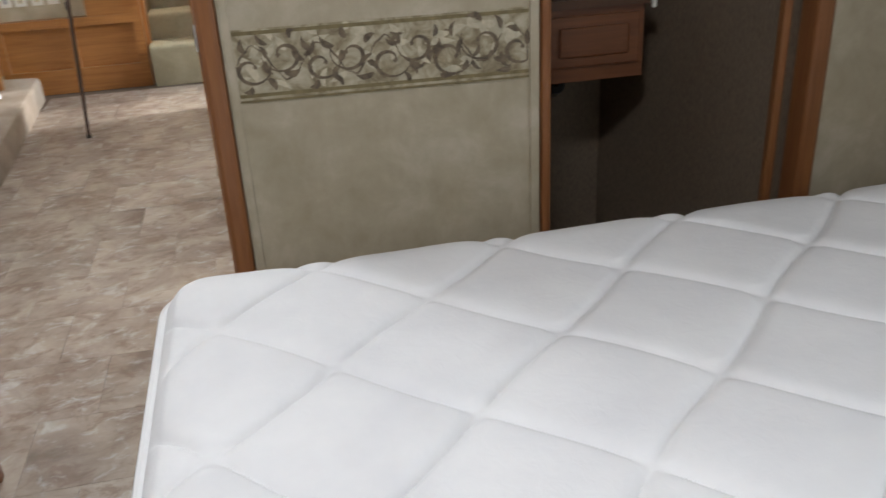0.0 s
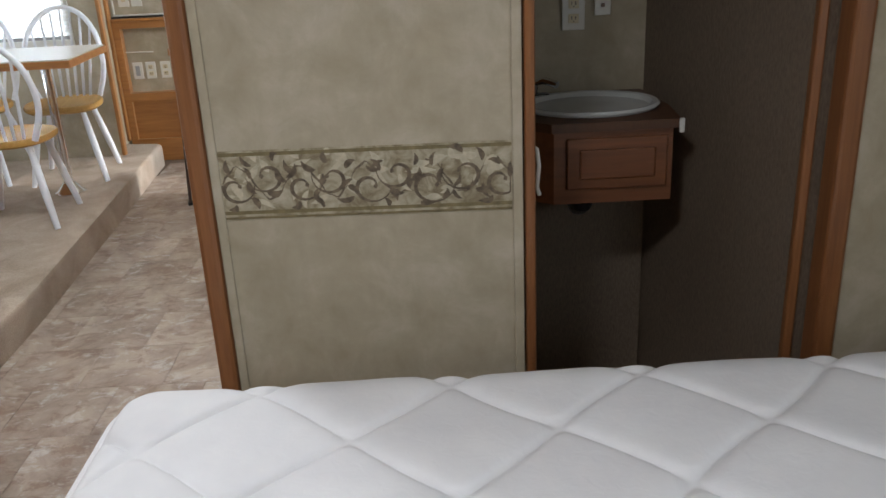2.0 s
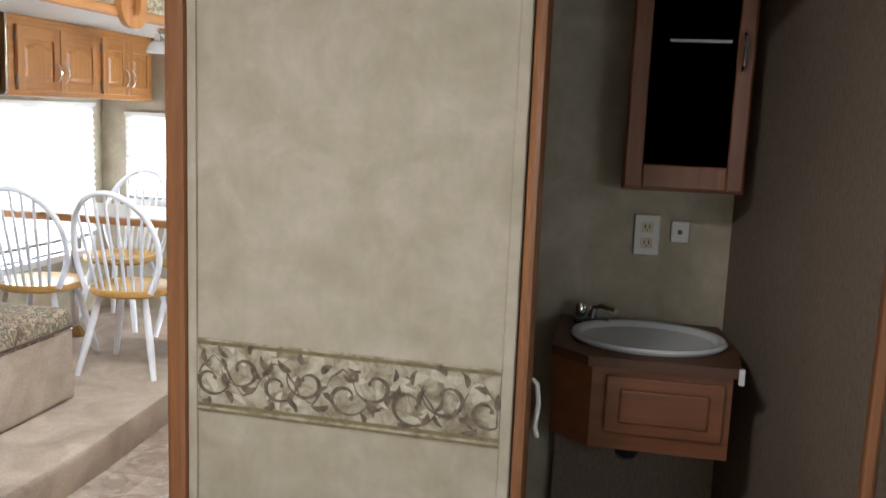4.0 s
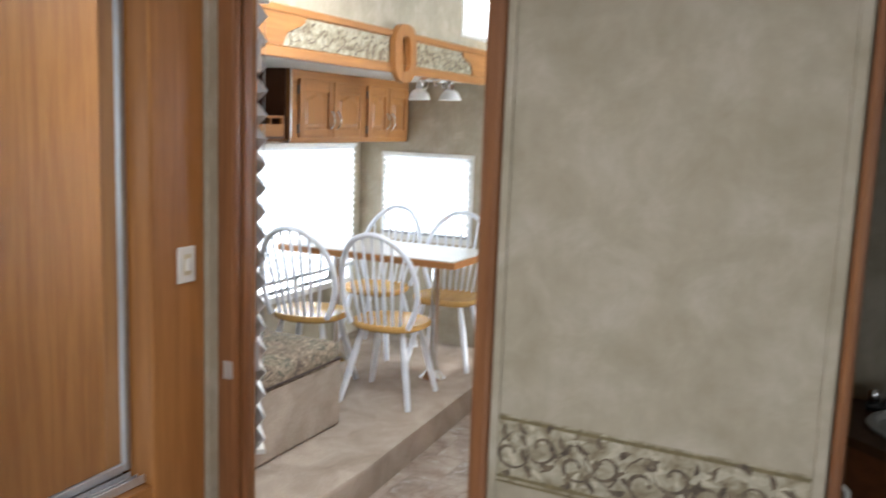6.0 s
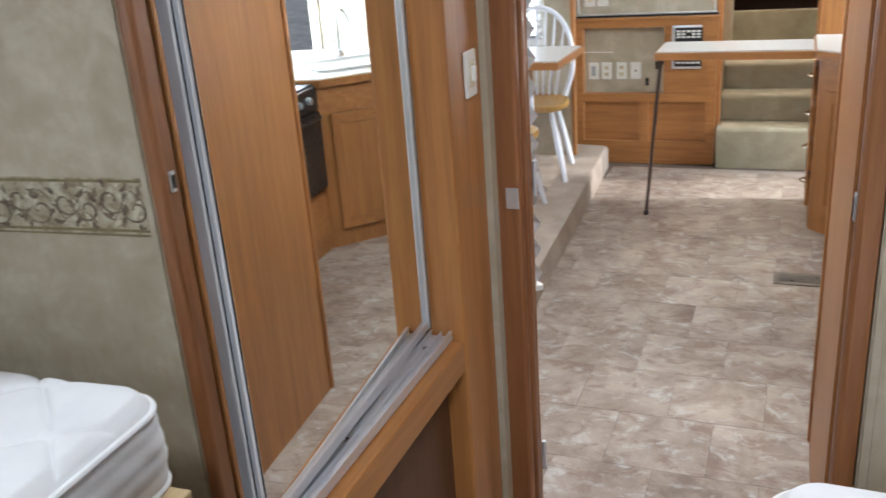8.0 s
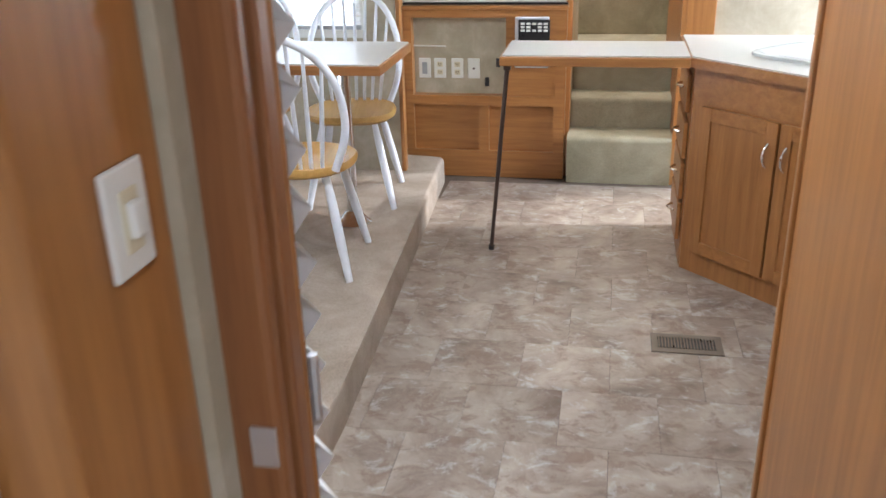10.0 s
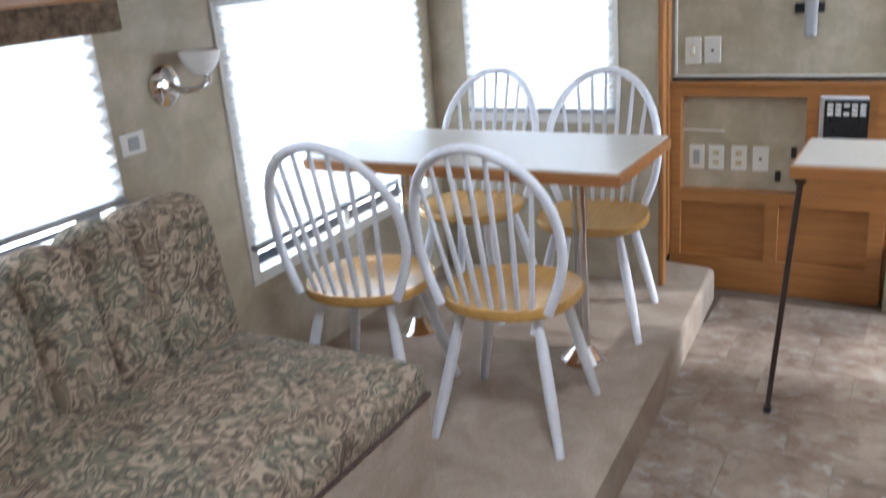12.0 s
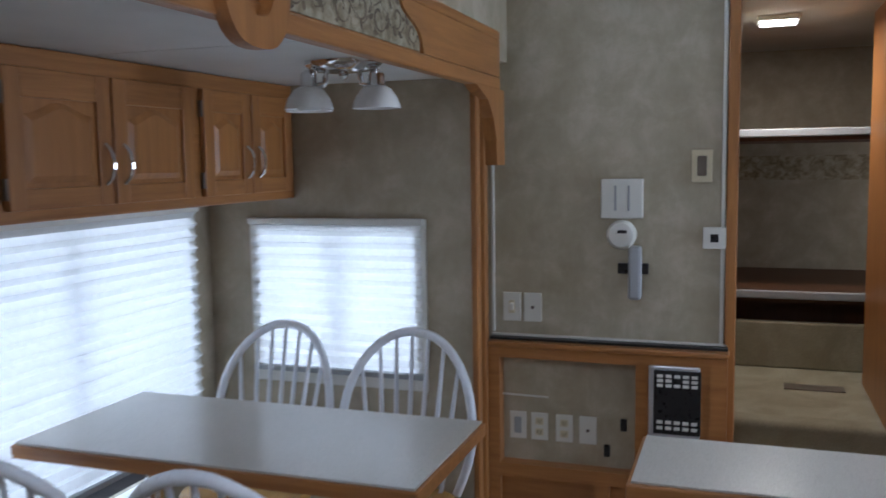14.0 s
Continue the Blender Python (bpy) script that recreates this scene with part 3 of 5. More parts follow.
part("end_block", scalloped_block(4.86, 5.7, -1), oak_y, val, "oak block with an ogee end")
part("end_block", scalloped_block(2.42, 3.04, 1), oak_y, val, "oak block with an ogee end")
bm = bmesh.new()
ring_o, ring_i = [], []
N = 36
for k in range(N):
    a = 2 * math.pi * k / N
    for ring, ry, rz in ((ring_o, 0.115, 0.145), (ring_i, 0.055, 0.088)):
        cy, cz = math.copysign(abs(math.cos(a)) ** 0.75, math.cos(a)), math.copysign(abs(math.sin(a)) ** 0.75, math.sin(a))
        ring.append([bm.verts.new((x, 4.0 + ry * cy, 2.035 + rz * cz)) for x in (VX1, VX1 + 0.03)])
for k in range(N):
    j = (k + 1) % N
    bm.faces.new((ring_o[k][1], ring_o[j][1], ring_i[j][1], ring_i[k][1]))
    bm.faces.new((ring_o[k][0], ring_o[j][0], ring_o[j][1], ring_o[k][1]))
    bm.faces.new((ring_i[k][0], ring_i[j][0], ring_i[j][1], ring_i[k][1]))
part("oval_ring", bm, oak_z, val, "", True)
bm = bmesh.new()
prof = [(5.36, 1.932), (5.7, 1.932), (5.7, 1.665), (5.6, 1.665), (5.595, 1.75), (5.56, 1.83), (5.49, 1.89)]
fr = [bm.verts.new((-1.39, y, z)) for y, z in prof]
bk = [bm.verts.new((-1.345, y, z)) for y, z in prof]
bm.faces.new(fr), bm.faces.new(bk[::-1])
for i in range(len(prof)):
    j = (i + 1) % len(prof)
    bm.faces.new((fr[i], fr[j], bk[j], bk[i]))
part("bracket", bm, oak_z, val, "curved oak bracket")
post = thing("slide_post", (-1.4, 5.6, 0.15), "oak trim post at the slide-out opening", "trim", "", "structure")
part("post_face", B(-1.402, -1.378, 5.455, 5.5, 0.152, 1.93, r=0.006), oak_z, post)
part("post_back", B(-1.488, -1.468, 5.85, 5.9, 0.152, 1.93, r=0.005), oak_z, post)
part("white_bead", B(-1.466, -1.454, 5.936, 5.949, 0.995, 1.9, r=0.003), white_plastic, post, "thin white bead")

# ---------------------------------------------------------------- windows with pleated shades


def pleats(bm, u0, u1, z0, z1, put, depth=0.022, pitch=0.045, lap=0.0):
    """A pleated sheet between two heights; put maps (along, out, up) to a place."""
    n = max(2, int(round((z1 - z0) / (pitch / 2))))
    rows = []
    for i in range(n + 1):
        z = z0 + (z1 - z0) * i / n - (lap * pitch if i % 2 else 0)
        rows.append([bm.verts.new(put(u, depth * (i % 2), z)) for u in (u0, u1)])
    for a, b in zip(rows, rows[1:]):
        bm.faces.new((a[0], a[1], b[1], b[0]))
    return bm


def window(name, u0, u1, z0, z1, axis, at, out, shade_low, label):
    """A framed window with a pleated shade; out is +1 or -1, into the room."""
    mid = ((u0 + u1) / 2, at) if axis == "y" else (at, (u0 + u1) / 2)
    w = thing(name, (*mid, z0), label, "window", "", "structure")

    def bx(ua, ub, da, db, za, zb, r=0.0):
        d0, d1 = sorted((at + out * da, at + out * db))
        return B(ua, ub, d0, d1, za, zb, r=r) if axis == "y" else B(d0, d1, ua, ub, za, zb, r=r)

    def put(u, d, z):
        return (u, at + out * (0.008 + d), z) if axis == "y" else (at + out * (0.008 + d), u, z)

    f = 0.03
    for nm, a in (("frame_side", (u0 - f, u0 + 0.012, -0.04, 0.01, z0 - f, z1 + f)), ("frame_side", (u1 - 0.012, u1 + f, -0.04, 0.01, z0 - f, z1 + f)),
                  ("frame_rail", (u0 + 0.012, u1 - 0.012, -0.04, 0.01, z0 - f, z0 + 0.012)), ("frame_rail", (u0 + 0.012, u1 - 0.012, -0.04, 0.01, z1 - 0.012, z1 + f))):
        part(nm, bx(*a, r=0.003), white_plastic, w)
    part("mullion", bx((u0 + u1) / 2 - 0.016, (u0 + u1) / 2 + 0.016, -0.055, -0.03, z0, z1), white_plastic, w)
    pane = part("pane", bx(u0, u1, -0.05, -0.046, z0, z1), pane_mat, w)
    pane.visible_shadow = False
    sh = part("pleated_shade", pleats(bmesh.new(), u0 - 0.015, u1 + 0.015, shade_low, z1 + 0.01, put), shade_cloth, w, "white pleated shade")
    part("head_rail", bx(u0 - 0.025, u1 + 0.025, 0.004, 0.034, z1 + 0.01, z1 + 0.032, 0.003), white_plastic, sh)
    part("bottom_rail", bx(u0 - 0.02, u1 + 0.02, 0.006, 0.032, shade_low - 0.02, shade_low, 0.004), grey_plastic, sh, "grey bottom rail")
    return w


window("window_1", 4.13, 5.33, 0.56, 1.5, "x", SX, 1, 0.68, "wide bright window with a lowered pleated shade")
window("window_2", 2.62, 3.6, 0.92, 1.5, "x", SX, 1, 1.0, "bright window over the sofa with a pleated shade")
window("window_3", -2.25, -1.6, 0.89, 1.45, "y", 5.47, -1, 0.925, "small bright window with a pleated shade")
# The bed-side and bunk windows are unseen, added to let in light.
for nm, u0, u1, z0, z1, ax, at in (("window_4", 3.6, 4.6, 1.12, 1.78, "x", 1.38), ("window_5", -0.9, 0.2, 1.1, 1.78, "x", 2.15), ("window_6", 7.6, 8.1, 1.2, 1.5, "x", 1.375)):
    w = thing(nm, (at, u0, z0) if ax == "x" else (u0, at, z0), "plain clear window in a white frame", "window", "", "structure")

    def rect(ua, ub, za, zb, d=0.02):
        return B(at - d, at + d, ua, ub, za, zb) if ax == "x" else B(ua, ub, at - d, at + d, za, zb)
    part("frame_side", rect(u0, u0 + 0.03, z0, z1), white_plastic, w)
    part("frame_side", rect(u1 - 0.03, u1, z0, z1), white_plastic, w)
    part("frame_rail", rect(u0 + 0.03, u1 - 0.03, z0, z0 + 0.03), white_plastic, w)
    part("frame_rail", rect(u0 + 0.03, u1 - 0.03, z1 - 0.03, z1), white_plastic, w)
    part("mullion", rect((u0 + u1) / 2 - 0.012, (u0 + u1) / 2 + 0.012, z0 + 0.03, z1 - 0.03, 0.012), white_plastic, w)
    p = part("pane", rect(u0 + 0.03, u1 - 0.03, z0 + 0.03, z1 - 0.03, 0.002), pane_mat, w)
    p.visible_shadow = False

# Shade added here to keep the sun beam off the slide-out floor.
w4 = thing("sink_window_shade", (1.34, 4.1, 1.1), "white pleated shade added over the sink window to block the sun", "window shade")
part("pleated_shade", pleats(bmesh.new(), 3.58, 4.62, 1.1, 1.8, lambda u, d, z: (1.346 - d, u, z)), shade_cloth, w4)
part("bottom_rail", B(1.318, 1.346, 3.58, 4.62, 1.085, 1.1, r=0.003), grey_plastic, w4)
hw = thing("window_7", (-1.42, 5.06, 2.225), "small bright window high above the slide-out", "window", "", "structure")
# White translucent pane stands for the glare of bright sky.
part("glare_pane", B(-1.424, -1.42, 4.82, 5.3, 2.225, 2.5), shade_cloth, hw, "white translucent pane standing for the sky's glare")
part("frame_rail", B(-1.418, -1.394, 4.8, 5.32, 2.205, 2.235, r=0.006), white_plastic, hw)
part("frame_rail", B(-1.43, -1.394, 4.8, 5.32, 2.49, 2.52, r=0.006), white_plastic, hw)
part("frame_side", B(-1.43, -1.394, 4.8, 4.83, 2.236, 2.489, r=0.006), white_plastic, hw)
part("frame_side", B(-1.43, -1.394, 5.29, 5.32, 2.236, 2.489, r=0.006), white_plastic, hw)

# ---------------------------------------------------------------- stairs and the raised front room
stairs = thing("staircase", (-0.26, 6.0, 0), "carpeted steps up to the front room", "stairs", "", "structure")
for y0, y1, z0, z1 in ((5.82, 6.4, 0, 0.265), (6.06, 6.4, 0.265, 0.43), (6.3, 6.42, 0.43, 0.6)):
    bm = B(-0.54, 0.03, y0, y1, z0, z1)
    bmesh.ops.bevel(bm, geom=[e for e in bm.edges if all(v.co.z > z1 - 0.01 and v.co.y < y0 + 0.01 for v in e.verts)], offset=0.03, segments=4, affect="EDGES", profile=0.5)
    part("step", bm, stair_carpet, stairs, "", True)
slab("floor_upper", B(-1.4, 1.35, 6.42, 8.5, 0.5, 0.6), stair_carpet, "olive carpet of the raised room", "carpet")
slab("wall_stairs_left", B(-0.6, -0.545, 6.0, 7.0, 0, CEIL), wallpaper, "beige wall beside the stairs", "wall")
slab("wall_stairs_right", B(0.03, 0.055, 5.84, 7.05, 0, CEIL), oak_z, "oak-veneer wall beside the stairs", "wall")
slab("wall_upper_end", B(-1.4, 1.35, 8.4, 8.46, 0.5, CEIL), wallpaper, "beige end wall of the raised room", "wall")
slab("wall_upper_left", B(-1.44, -1.4, 6.0, 8.46, 0, CEIL), wallpaper, "beige side wall of the raised room", "wall")
wall_with_hole("wall_upper_right", "x", 1.35, 0.05, 5.92, 8.46, 0, CEIL, 7.6, 8.1, 1.2, 1.5, None, "beige side wall of the raised room with an assumed, unseen bunk window")
slab("border_upper", B(-1.4, 1.35, 8.395, 8.3985, 1.53, 1.68), border_paper, "patterned wallpaper border", "wallpaper border")
for z, lab in ((0.93, "lower bunk with a pale edge board over a carpeted box"), (1.745, "upper bunk with a pale edge rail")):
    b = thing("bunk", (0, 7.8, z - 0.33), lab, "bunk bed")
    part("edge_board", B(-1.39, 1.34, 7.26, 7.29, z + 0.03, z + 0.07, r=0.006), grey_plastic, b)
    part("deck", B(-1.39, 1.34, 7.29, 8.39, z + 0.01, z + 0.05), shaded_wood, b)
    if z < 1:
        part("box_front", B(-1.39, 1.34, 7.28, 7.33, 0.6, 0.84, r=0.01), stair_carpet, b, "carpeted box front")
        part("toe_back", B(-1.39, 1.34, 7.5, 7.55, 0.6, 0.94), shaded_wood, b)
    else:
        part("post", boxes((-1.39, -1.34, 7.3, 7.35, 0.98, z + 0.01)), shaded_wood, b)
ul = thing("ceiling_light", (-0.38, 6.98, CEIL_UP - 0.03), "small lit rectangular ceiling light", "ceiling light")
part("housing", B(-0.475, -0.285, 6.9, 7.06, CEIL_UP - 0.025, CEIL_UP - 0.001, r=0.006), white_plastic, ul)
part("lens", B(-0.46, -0.3, 6.915, 7.045, CEIL_UP - 0.036, CEIL_UP - 0.026, r=0.004), glow_mat, ul, "glowing lens")
vent2 = thing("floor_register", (-0.2, 6.9, 0.6), "brown metal floor register in the carpet", "floor vent", "floor registers")
part("plate", B(-0.32, -0.06, 6.85, 6.95, 0.601, 0.607, r=0.002), bronze, vent2)


# ---------------------------------------------------------------- bedroom: wardrobe with sliding mirror doors
ward = thing("wardrobe", (-1.0, 0.4, 0), "built-in oak wardrobe with sliding mirror doors", "wardrobe")
part("base_front", B(-0.79, -0.735, -0.93, 1.55, 0, 0.74), shaded_wood, ward, "recessed base front, darkened for shade")
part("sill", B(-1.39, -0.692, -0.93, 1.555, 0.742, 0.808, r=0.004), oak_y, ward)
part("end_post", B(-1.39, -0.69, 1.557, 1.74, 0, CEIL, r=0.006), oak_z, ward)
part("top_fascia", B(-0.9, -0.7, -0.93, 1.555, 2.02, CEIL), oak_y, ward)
part("back_panel", B(-1.39, -1.37, -0.93, 1.555, 0.81, CEIL), shaded_wood, ward)
track = part("bottom_track", B(-0.835, -0.716, -0.92, 1.553, 0.812, 0.817), steel, ward, "ribbed aluminium door track")
for x0, x1, z1 in ((-0.832, -0.827, 0.834), (-0.79, -0.786, 0.832), (-0.765, -0.761, 0.83), (-0.742, -0.738, 0.828), (-0.722, -0.716, 0.832)):
    part("track_rib", B(x0, x1, -0.92, 1.552, 0.8175, z1, r=0.001), steel, track)
for y in (0.7, 1.15, 1.49):
    part("screw", lathe(bmesh.new(), (-0.751, y, 0.8175), [(0.006, 0), (0.006, 0.003), (0.003, 0.005)], 10), chrome, track)
for mx, y0, y1, lean in ((-0.768, 0.875, 1.55, 2.6), (-0.745, 0.1, 0.874, 1.3)):
    piv = (mx, y1 - 0.05, 0)
    d = part("mirror_door", turned(B(mx, mx + 0.004, y0 + 0.019, y1 - 0.019, 0.86, 2.0), piv, lean), mirror_mat, ward, "tall mirror in an aluminium frame")
    for a, b in ((y0, y0 + 0.011), (y1 - (0.018 if y1 > 1 else 0.006), y1)):
        st_ = part("frame_stile", turned(B(mx - 0.01, mx + 0.012, a, b, 0.838, 2.02, r=0.003), piv, lean), steel, d)
        part("stile_groove", turned(B(mx + 0.0122, mx + 0.0128, (a + b) / 2 - 0.0015, (a + b) / 2 + 0.0015, 0.842, 2.015), piv, lean), black_plastic, st_)
    part("frame_rail", turned(B(mx - 0.01, mx + 0.01, y0 + 0.019, y1 - 0.019, 0.838, 0.858, r=0.002), piv, lean), steel, d)
    part("frame_rail", turned(B(mx - 0.01, mx + 0.01, y0 + 0.019, y1 - 0.019, 2.002, 2.02, r=0.002), piv, lean), steel, d)


def plate(name, at, normal, w, h, kind, label, category="switch", group="wall plates", mat=None):
    """A wall plate with its toggle, sockets or jack; normal is x or -y."""
    x, y, z = at
    o = thing(name, at, label, category, group)

    def bx(u0, u1, z0, z1, d0, d1, r=0.0):
        if normal == "x":
            return B(x + d0, x + d1, y + u0, y + u1, z + z0, z + z1, r=r)
        return B(x + u0, x + u1, y - d1, y - d0, z + z0, z + z1, r=r)
    part("cover", bx(-w / 2, w / 2, -h / 2, h / 2, 0.0005, 0.007, 0.003), mat or white_plastic, o)
    if kind == "toggle":
        part("toggle", bx(-0.008, 0.008, -0.014, 0.016, 0.0065, 0.016, 0.003), white_plastic, o)
        part("toggle_seat", bx(-0.012, 0.012, -0.026, 0.026, 0.0065, 0.009, 0.001), cream_plastic, o)
    elif kind == "outlet":
        for dz in (0.022, -0.022):
            f = part("socket", bx(-0.016, 0.016, dz - 0.014, dz + 0.014, 0.0065, 0.0095, 0.002), cream_plastic, o)
            for du in (-0.006, 0.006):
                part("slot", bx(du - 0.0015, du + 0.0015, dz - 0.003, dz + 0.007, 0.009, 0.0103), black_plastic, f)
            part("slot", bx(-0.002, 0.002, dz - 0.01, dz - 0.006, 0.009, 0.0103), black_plastic, f)
    elif kind == "jack":
        part("jack", bx(-0.006, 0.006, -0.006, 0.006, 0.0065, 0.012, 0.002), leg_metal, o)
    elif kind == "rocker":
        part("rocker", bx(-w * 0.22, w * 0.22, -h * 0.3, h * 0.3, 0.0065, 0.011, 0.002), bronze if mat else grey_plastic, o)
    return o


plate("light_switch", (-0.69, 1.668, 1.335), "x", 0.06, 0.09, "toggle", "cream toggle light switch on an oak post")

# ---------------------------------------------------------------- bed
bed = thing("bed", (0.85, 0.7, 0), "bare white quilted mattress on a plywood bed box", "bed")
X0, X1, Y0, Y1, ZT, ZB = -0.09, 1.95, 0.32, 1.505, 0.667, 0.41
part("bed_box", B(-0.02, 1.95, 0.36, 1.4, 0, 0.37), pine, bed, "raw plywood bed box")
part("bed_deck", B(-0.155, 1.95, 0.32, 1.45, 0.37, 0.408, r=0.004), pine, bed, "raw plywood deck")


def quilt_height(u, v):
    """Pillowed lozenges between stitched lines."""
    a, b = u / 0.38 + v / 0.36, u / 0.38 - v / 0.36
    wob = 0.05 * math.sin(u * 9) * math.cos(v * 8)
    fa, fb = abs(((a + wob) % 1) - 0.5) * 2, abs(((b - wob) % 1) - 0.5) * 2
    da, db = 1 - fa, 1 - fb
    near = max(0, 1 - (da + db) / 0.35)
    h = (1 - math.exp(-da * 14)) * (1 - math.exp(-db * 14)) * (1 - near) + 0.25 * near
    return 0.017 * h + 0.004 * noise.noise((u * 5, v * 5, 0))


def mattress_top():
    nx, ny = 480, 300
    verts, faces = [], []
    for j in range(ny + 1):
        for i in range(nx + 1):
            x, y = X0 + (X1 - X0) * i / nx, Y0 + (Y1 - Y0) * j / ny
            # round the corner in plan
            cx, cy = max(X0 + 0.09 - x, 0), max(y - (Y1 - 0.09), 0)
            d = math.hypot(cx, cy)
            if d > 0.09:
                k = 0.09 / d
                x, y = X0 + 0.09 - cx * k, Y1 - 0.09 + cy * k
            edge = min(x - X0, Y1 - y, y - Y0, X1 - x)
            if cx > 0 and cy > 0:
                edge = min(edge, 0.09 - min(d, 0.09))
            e = min(max(edge / 0.10, 0), 1)
            drop = 0.045 * (1 - math.sqrt(max(0, 1 - (1 - e) ** 2)))
            verts.append((x, y, ZT - 0.018 - drop + quilt_height(x - 0.394, y - 1.255) * min(1, edge / 0.03)))
    for j in range(ny):
        for i in range(nx):
            a = j * (nx + 1) + i
            faces.append((a, a + 1, a + nx + 2, a + nx + 1))
    bm = bmesh.new()
    me = bpy.data.meshes.new("tmp")
    me.from_pydata(verts, [], faces)
    bm.from_mesh(me)
    bpy.data.meshes.remove(me)
    return bm


def outline(inset, n=8):
    """The mattress's edge in plan, with rounded corners."""
    r = 0.09
    pts = []
    for cx, cy, a0 in ((X1 - r, Y1 - r, 0), (X0 + r, Y1 - r, 90), (X0 + r, Y0 + r, 180), (X1 - r, Y0 + r, 270)):
        for k in range(n + 1):
            a = radians(a0 + 90 * k / n)
            pts.append((cx + (r - inset) * math.cos(a), cy + (r - inset) * math.sin(a)))
    return pts


matt = part("mattress", mattress_top(), ticking, bed, "white quilted ticking", True)
dense = []
ol = outline(0)
for (xa, ya), (xb, yb) in zip(ol, ol[1:] + ol[:1]):
    n = max(1, int(math.hypot(xb - xa, yb - ya) / 0.016))
    for k in range(n):
        dense.append((xa + (xb - xa) * k / n, ya + (yb - ya) * k / n, xb - xa, yb - ya))
bm = bmesh.new()
rows = []
run = 0.0
for q in range(19):
    f = q / 18
    z = ZB + (ZT - 0.063 - ZB) * f
    ring = []
    for k, (x, y, dx, dy) in enumerate(dense):
        n = Vector((dy, -dx)).normalized()
        ripple = abs(math.sin(k * 0.42 + (1.57 if int(f * 4) % 2 else 0)))
        out = 0.012 * math.sin(math.pi * f) + 0.006 * abs(math.sin(f * math.pi * 4)) * (0.4 + 0.6 * ripple)
        ring.append(bm.verts.new((x + n.x * out, y + n.y * out, z)))
    rows.append(ring)
for a, b in zip(rows, rows[1:]):
    for k in range(len(a)):
        bm.faces.new((a[k], a[(k + 1) % len(a)], b[(k + 1) % len(a)], b[k]))
part("side_band", bm, ticking, matt, "", True)
for z in (ZT - 0.06, ZB + 0.004):
    o = outline(-0.004, 10)
    part("piping", tube(bmesh.new(), [(x, y, z) for x, y in o + o[:1]], 0.009, 8, False), ticking, matt, "", True)

# ---------------------------------------------------------------- bathroom
van = thing("vanity", (1.03, 2.45, 0), "small wall-hung oak vanity with a drawer front", "vanity")
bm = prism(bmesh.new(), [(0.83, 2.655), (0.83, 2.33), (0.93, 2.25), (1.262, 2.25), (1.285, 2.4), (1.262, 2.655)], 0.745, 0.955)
part("body", bm, dim_oak_x, van)
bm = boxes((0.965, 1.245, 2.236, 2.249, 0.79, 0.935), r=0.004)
part("drawer_front", bm, dim_oak_x, van)
part("drawer_panel", B(1.0, 1.21, 2.229, 2.235, 0.82, 0.905, r=0.005), dim_oak_x, van)
bm = prism(bmesh.new(), [(0.825, 2.657), (0.825, 2.31), (0.92, 2.225), (1.275, 2.225), (1.29, 2.4), (1.268, 2.657)], 0.957, 0.982)
part("top", bm, shaded_wood, van, "vanity top, darkened for the dim bathroom")
part("corner_cap", B(1.268, 1.282, 2.213, 2.224, 0.945, 0.985, r=0.003), white_plastic, van, "white corner cap")
part("support_panel", B(0.83, 1.285, 2.62, 2.655, 0, 0.744), bath_panel, van, "dim brown panel below the vanity")
part("drain_elbow", tube(bmesh.new(), [(1.03, 2.36, 0.74), (1.03, 2.36, 0.71), (1.03, 2.4, 0.69), (1.03, 2.59, 0.69)], 0.032, 12), black_plastic, van, "black plastic drain", True)
van.location.x -= 0.015
basin = thing("basin", (1.05, 2.43, 0.982), "oval grey-white drop-in basin", "sink")
bm = bmesh.new()
lathe(bm, (0, 0, 0), [(0.205, 0.0), (0.212, 0.008), (0.205, 0.015), (0.19, 0.013), (0.17, -0.02), (0.12, -0.075), (0.03, -0.09), (0.002, -0.09)], 40)
bmesh.ops.scale(bm, vec=(0.95, 0.78, 1), verts=bm.verts)
bmesh.ops.translate(bm, vec=(1.05, 2.43, 0.984), verts=bm.verts)
bp = part("bowl", bm, porcelain, basin, "", True)
part("drain", lathe(bmesh.new(), (1.05, 2.43, 0.8945), [(0.022, 0), (0.022, 0.003), (0.012, 0.002), (0.002, 0.001)], 16), chrome, bp, "chrome drain ring", True)
fau = thing("basin_faucet", (0.88, 2.56, 0.982), "small chrome and black basin faucet", "faucet")
part("base", B(0.85, 0.95, 2.55, 2.59, 0.983, 1.0, r=0.006), black_plastic, fau)
part("spout", tube(bmesh.new(), [(0.9, 2.57, 0.995), (0.905, 2.565, 1.035), (0.93, 2.54, 1.045), (0.965, 2.51, 1.035)], [0.013, 0.012, 0.011, 0.011], 10), chrome, fau, "", True)
part("knob", lathe(bmesh.new(), (0.868, 2.57, 1.0), [(0.01, 0), (0.017, 0.01), (0.019, 0.03), (0.012, 0.04)], 14), chrome, fau, "", True)
hook = thing("towel_hook", (0.801, 1.84, 0.98), "small white curved hook on the trim", "hook")
part("arm", tube(bmesh.new(), [(0.801, 1.84, 1.03), (0.812, 1.838, 1.02), (0.817, 1.838, 0.98), (0.812, 1.838, 0.93), (0.818, 1.838, 0.91)], 0.005, 8), white_plastic, hook, "", True)
plate("outlet", (1.037, 2.66, 1.232), "-y", 0.07, 0.115, "outlet", "white double outlet on the bathroom wall", "outlet")
plate("light_switch", (1.127, 2.66, 1.246), "-y", 0.05, 0.06, "jack", "small white square wall plate")
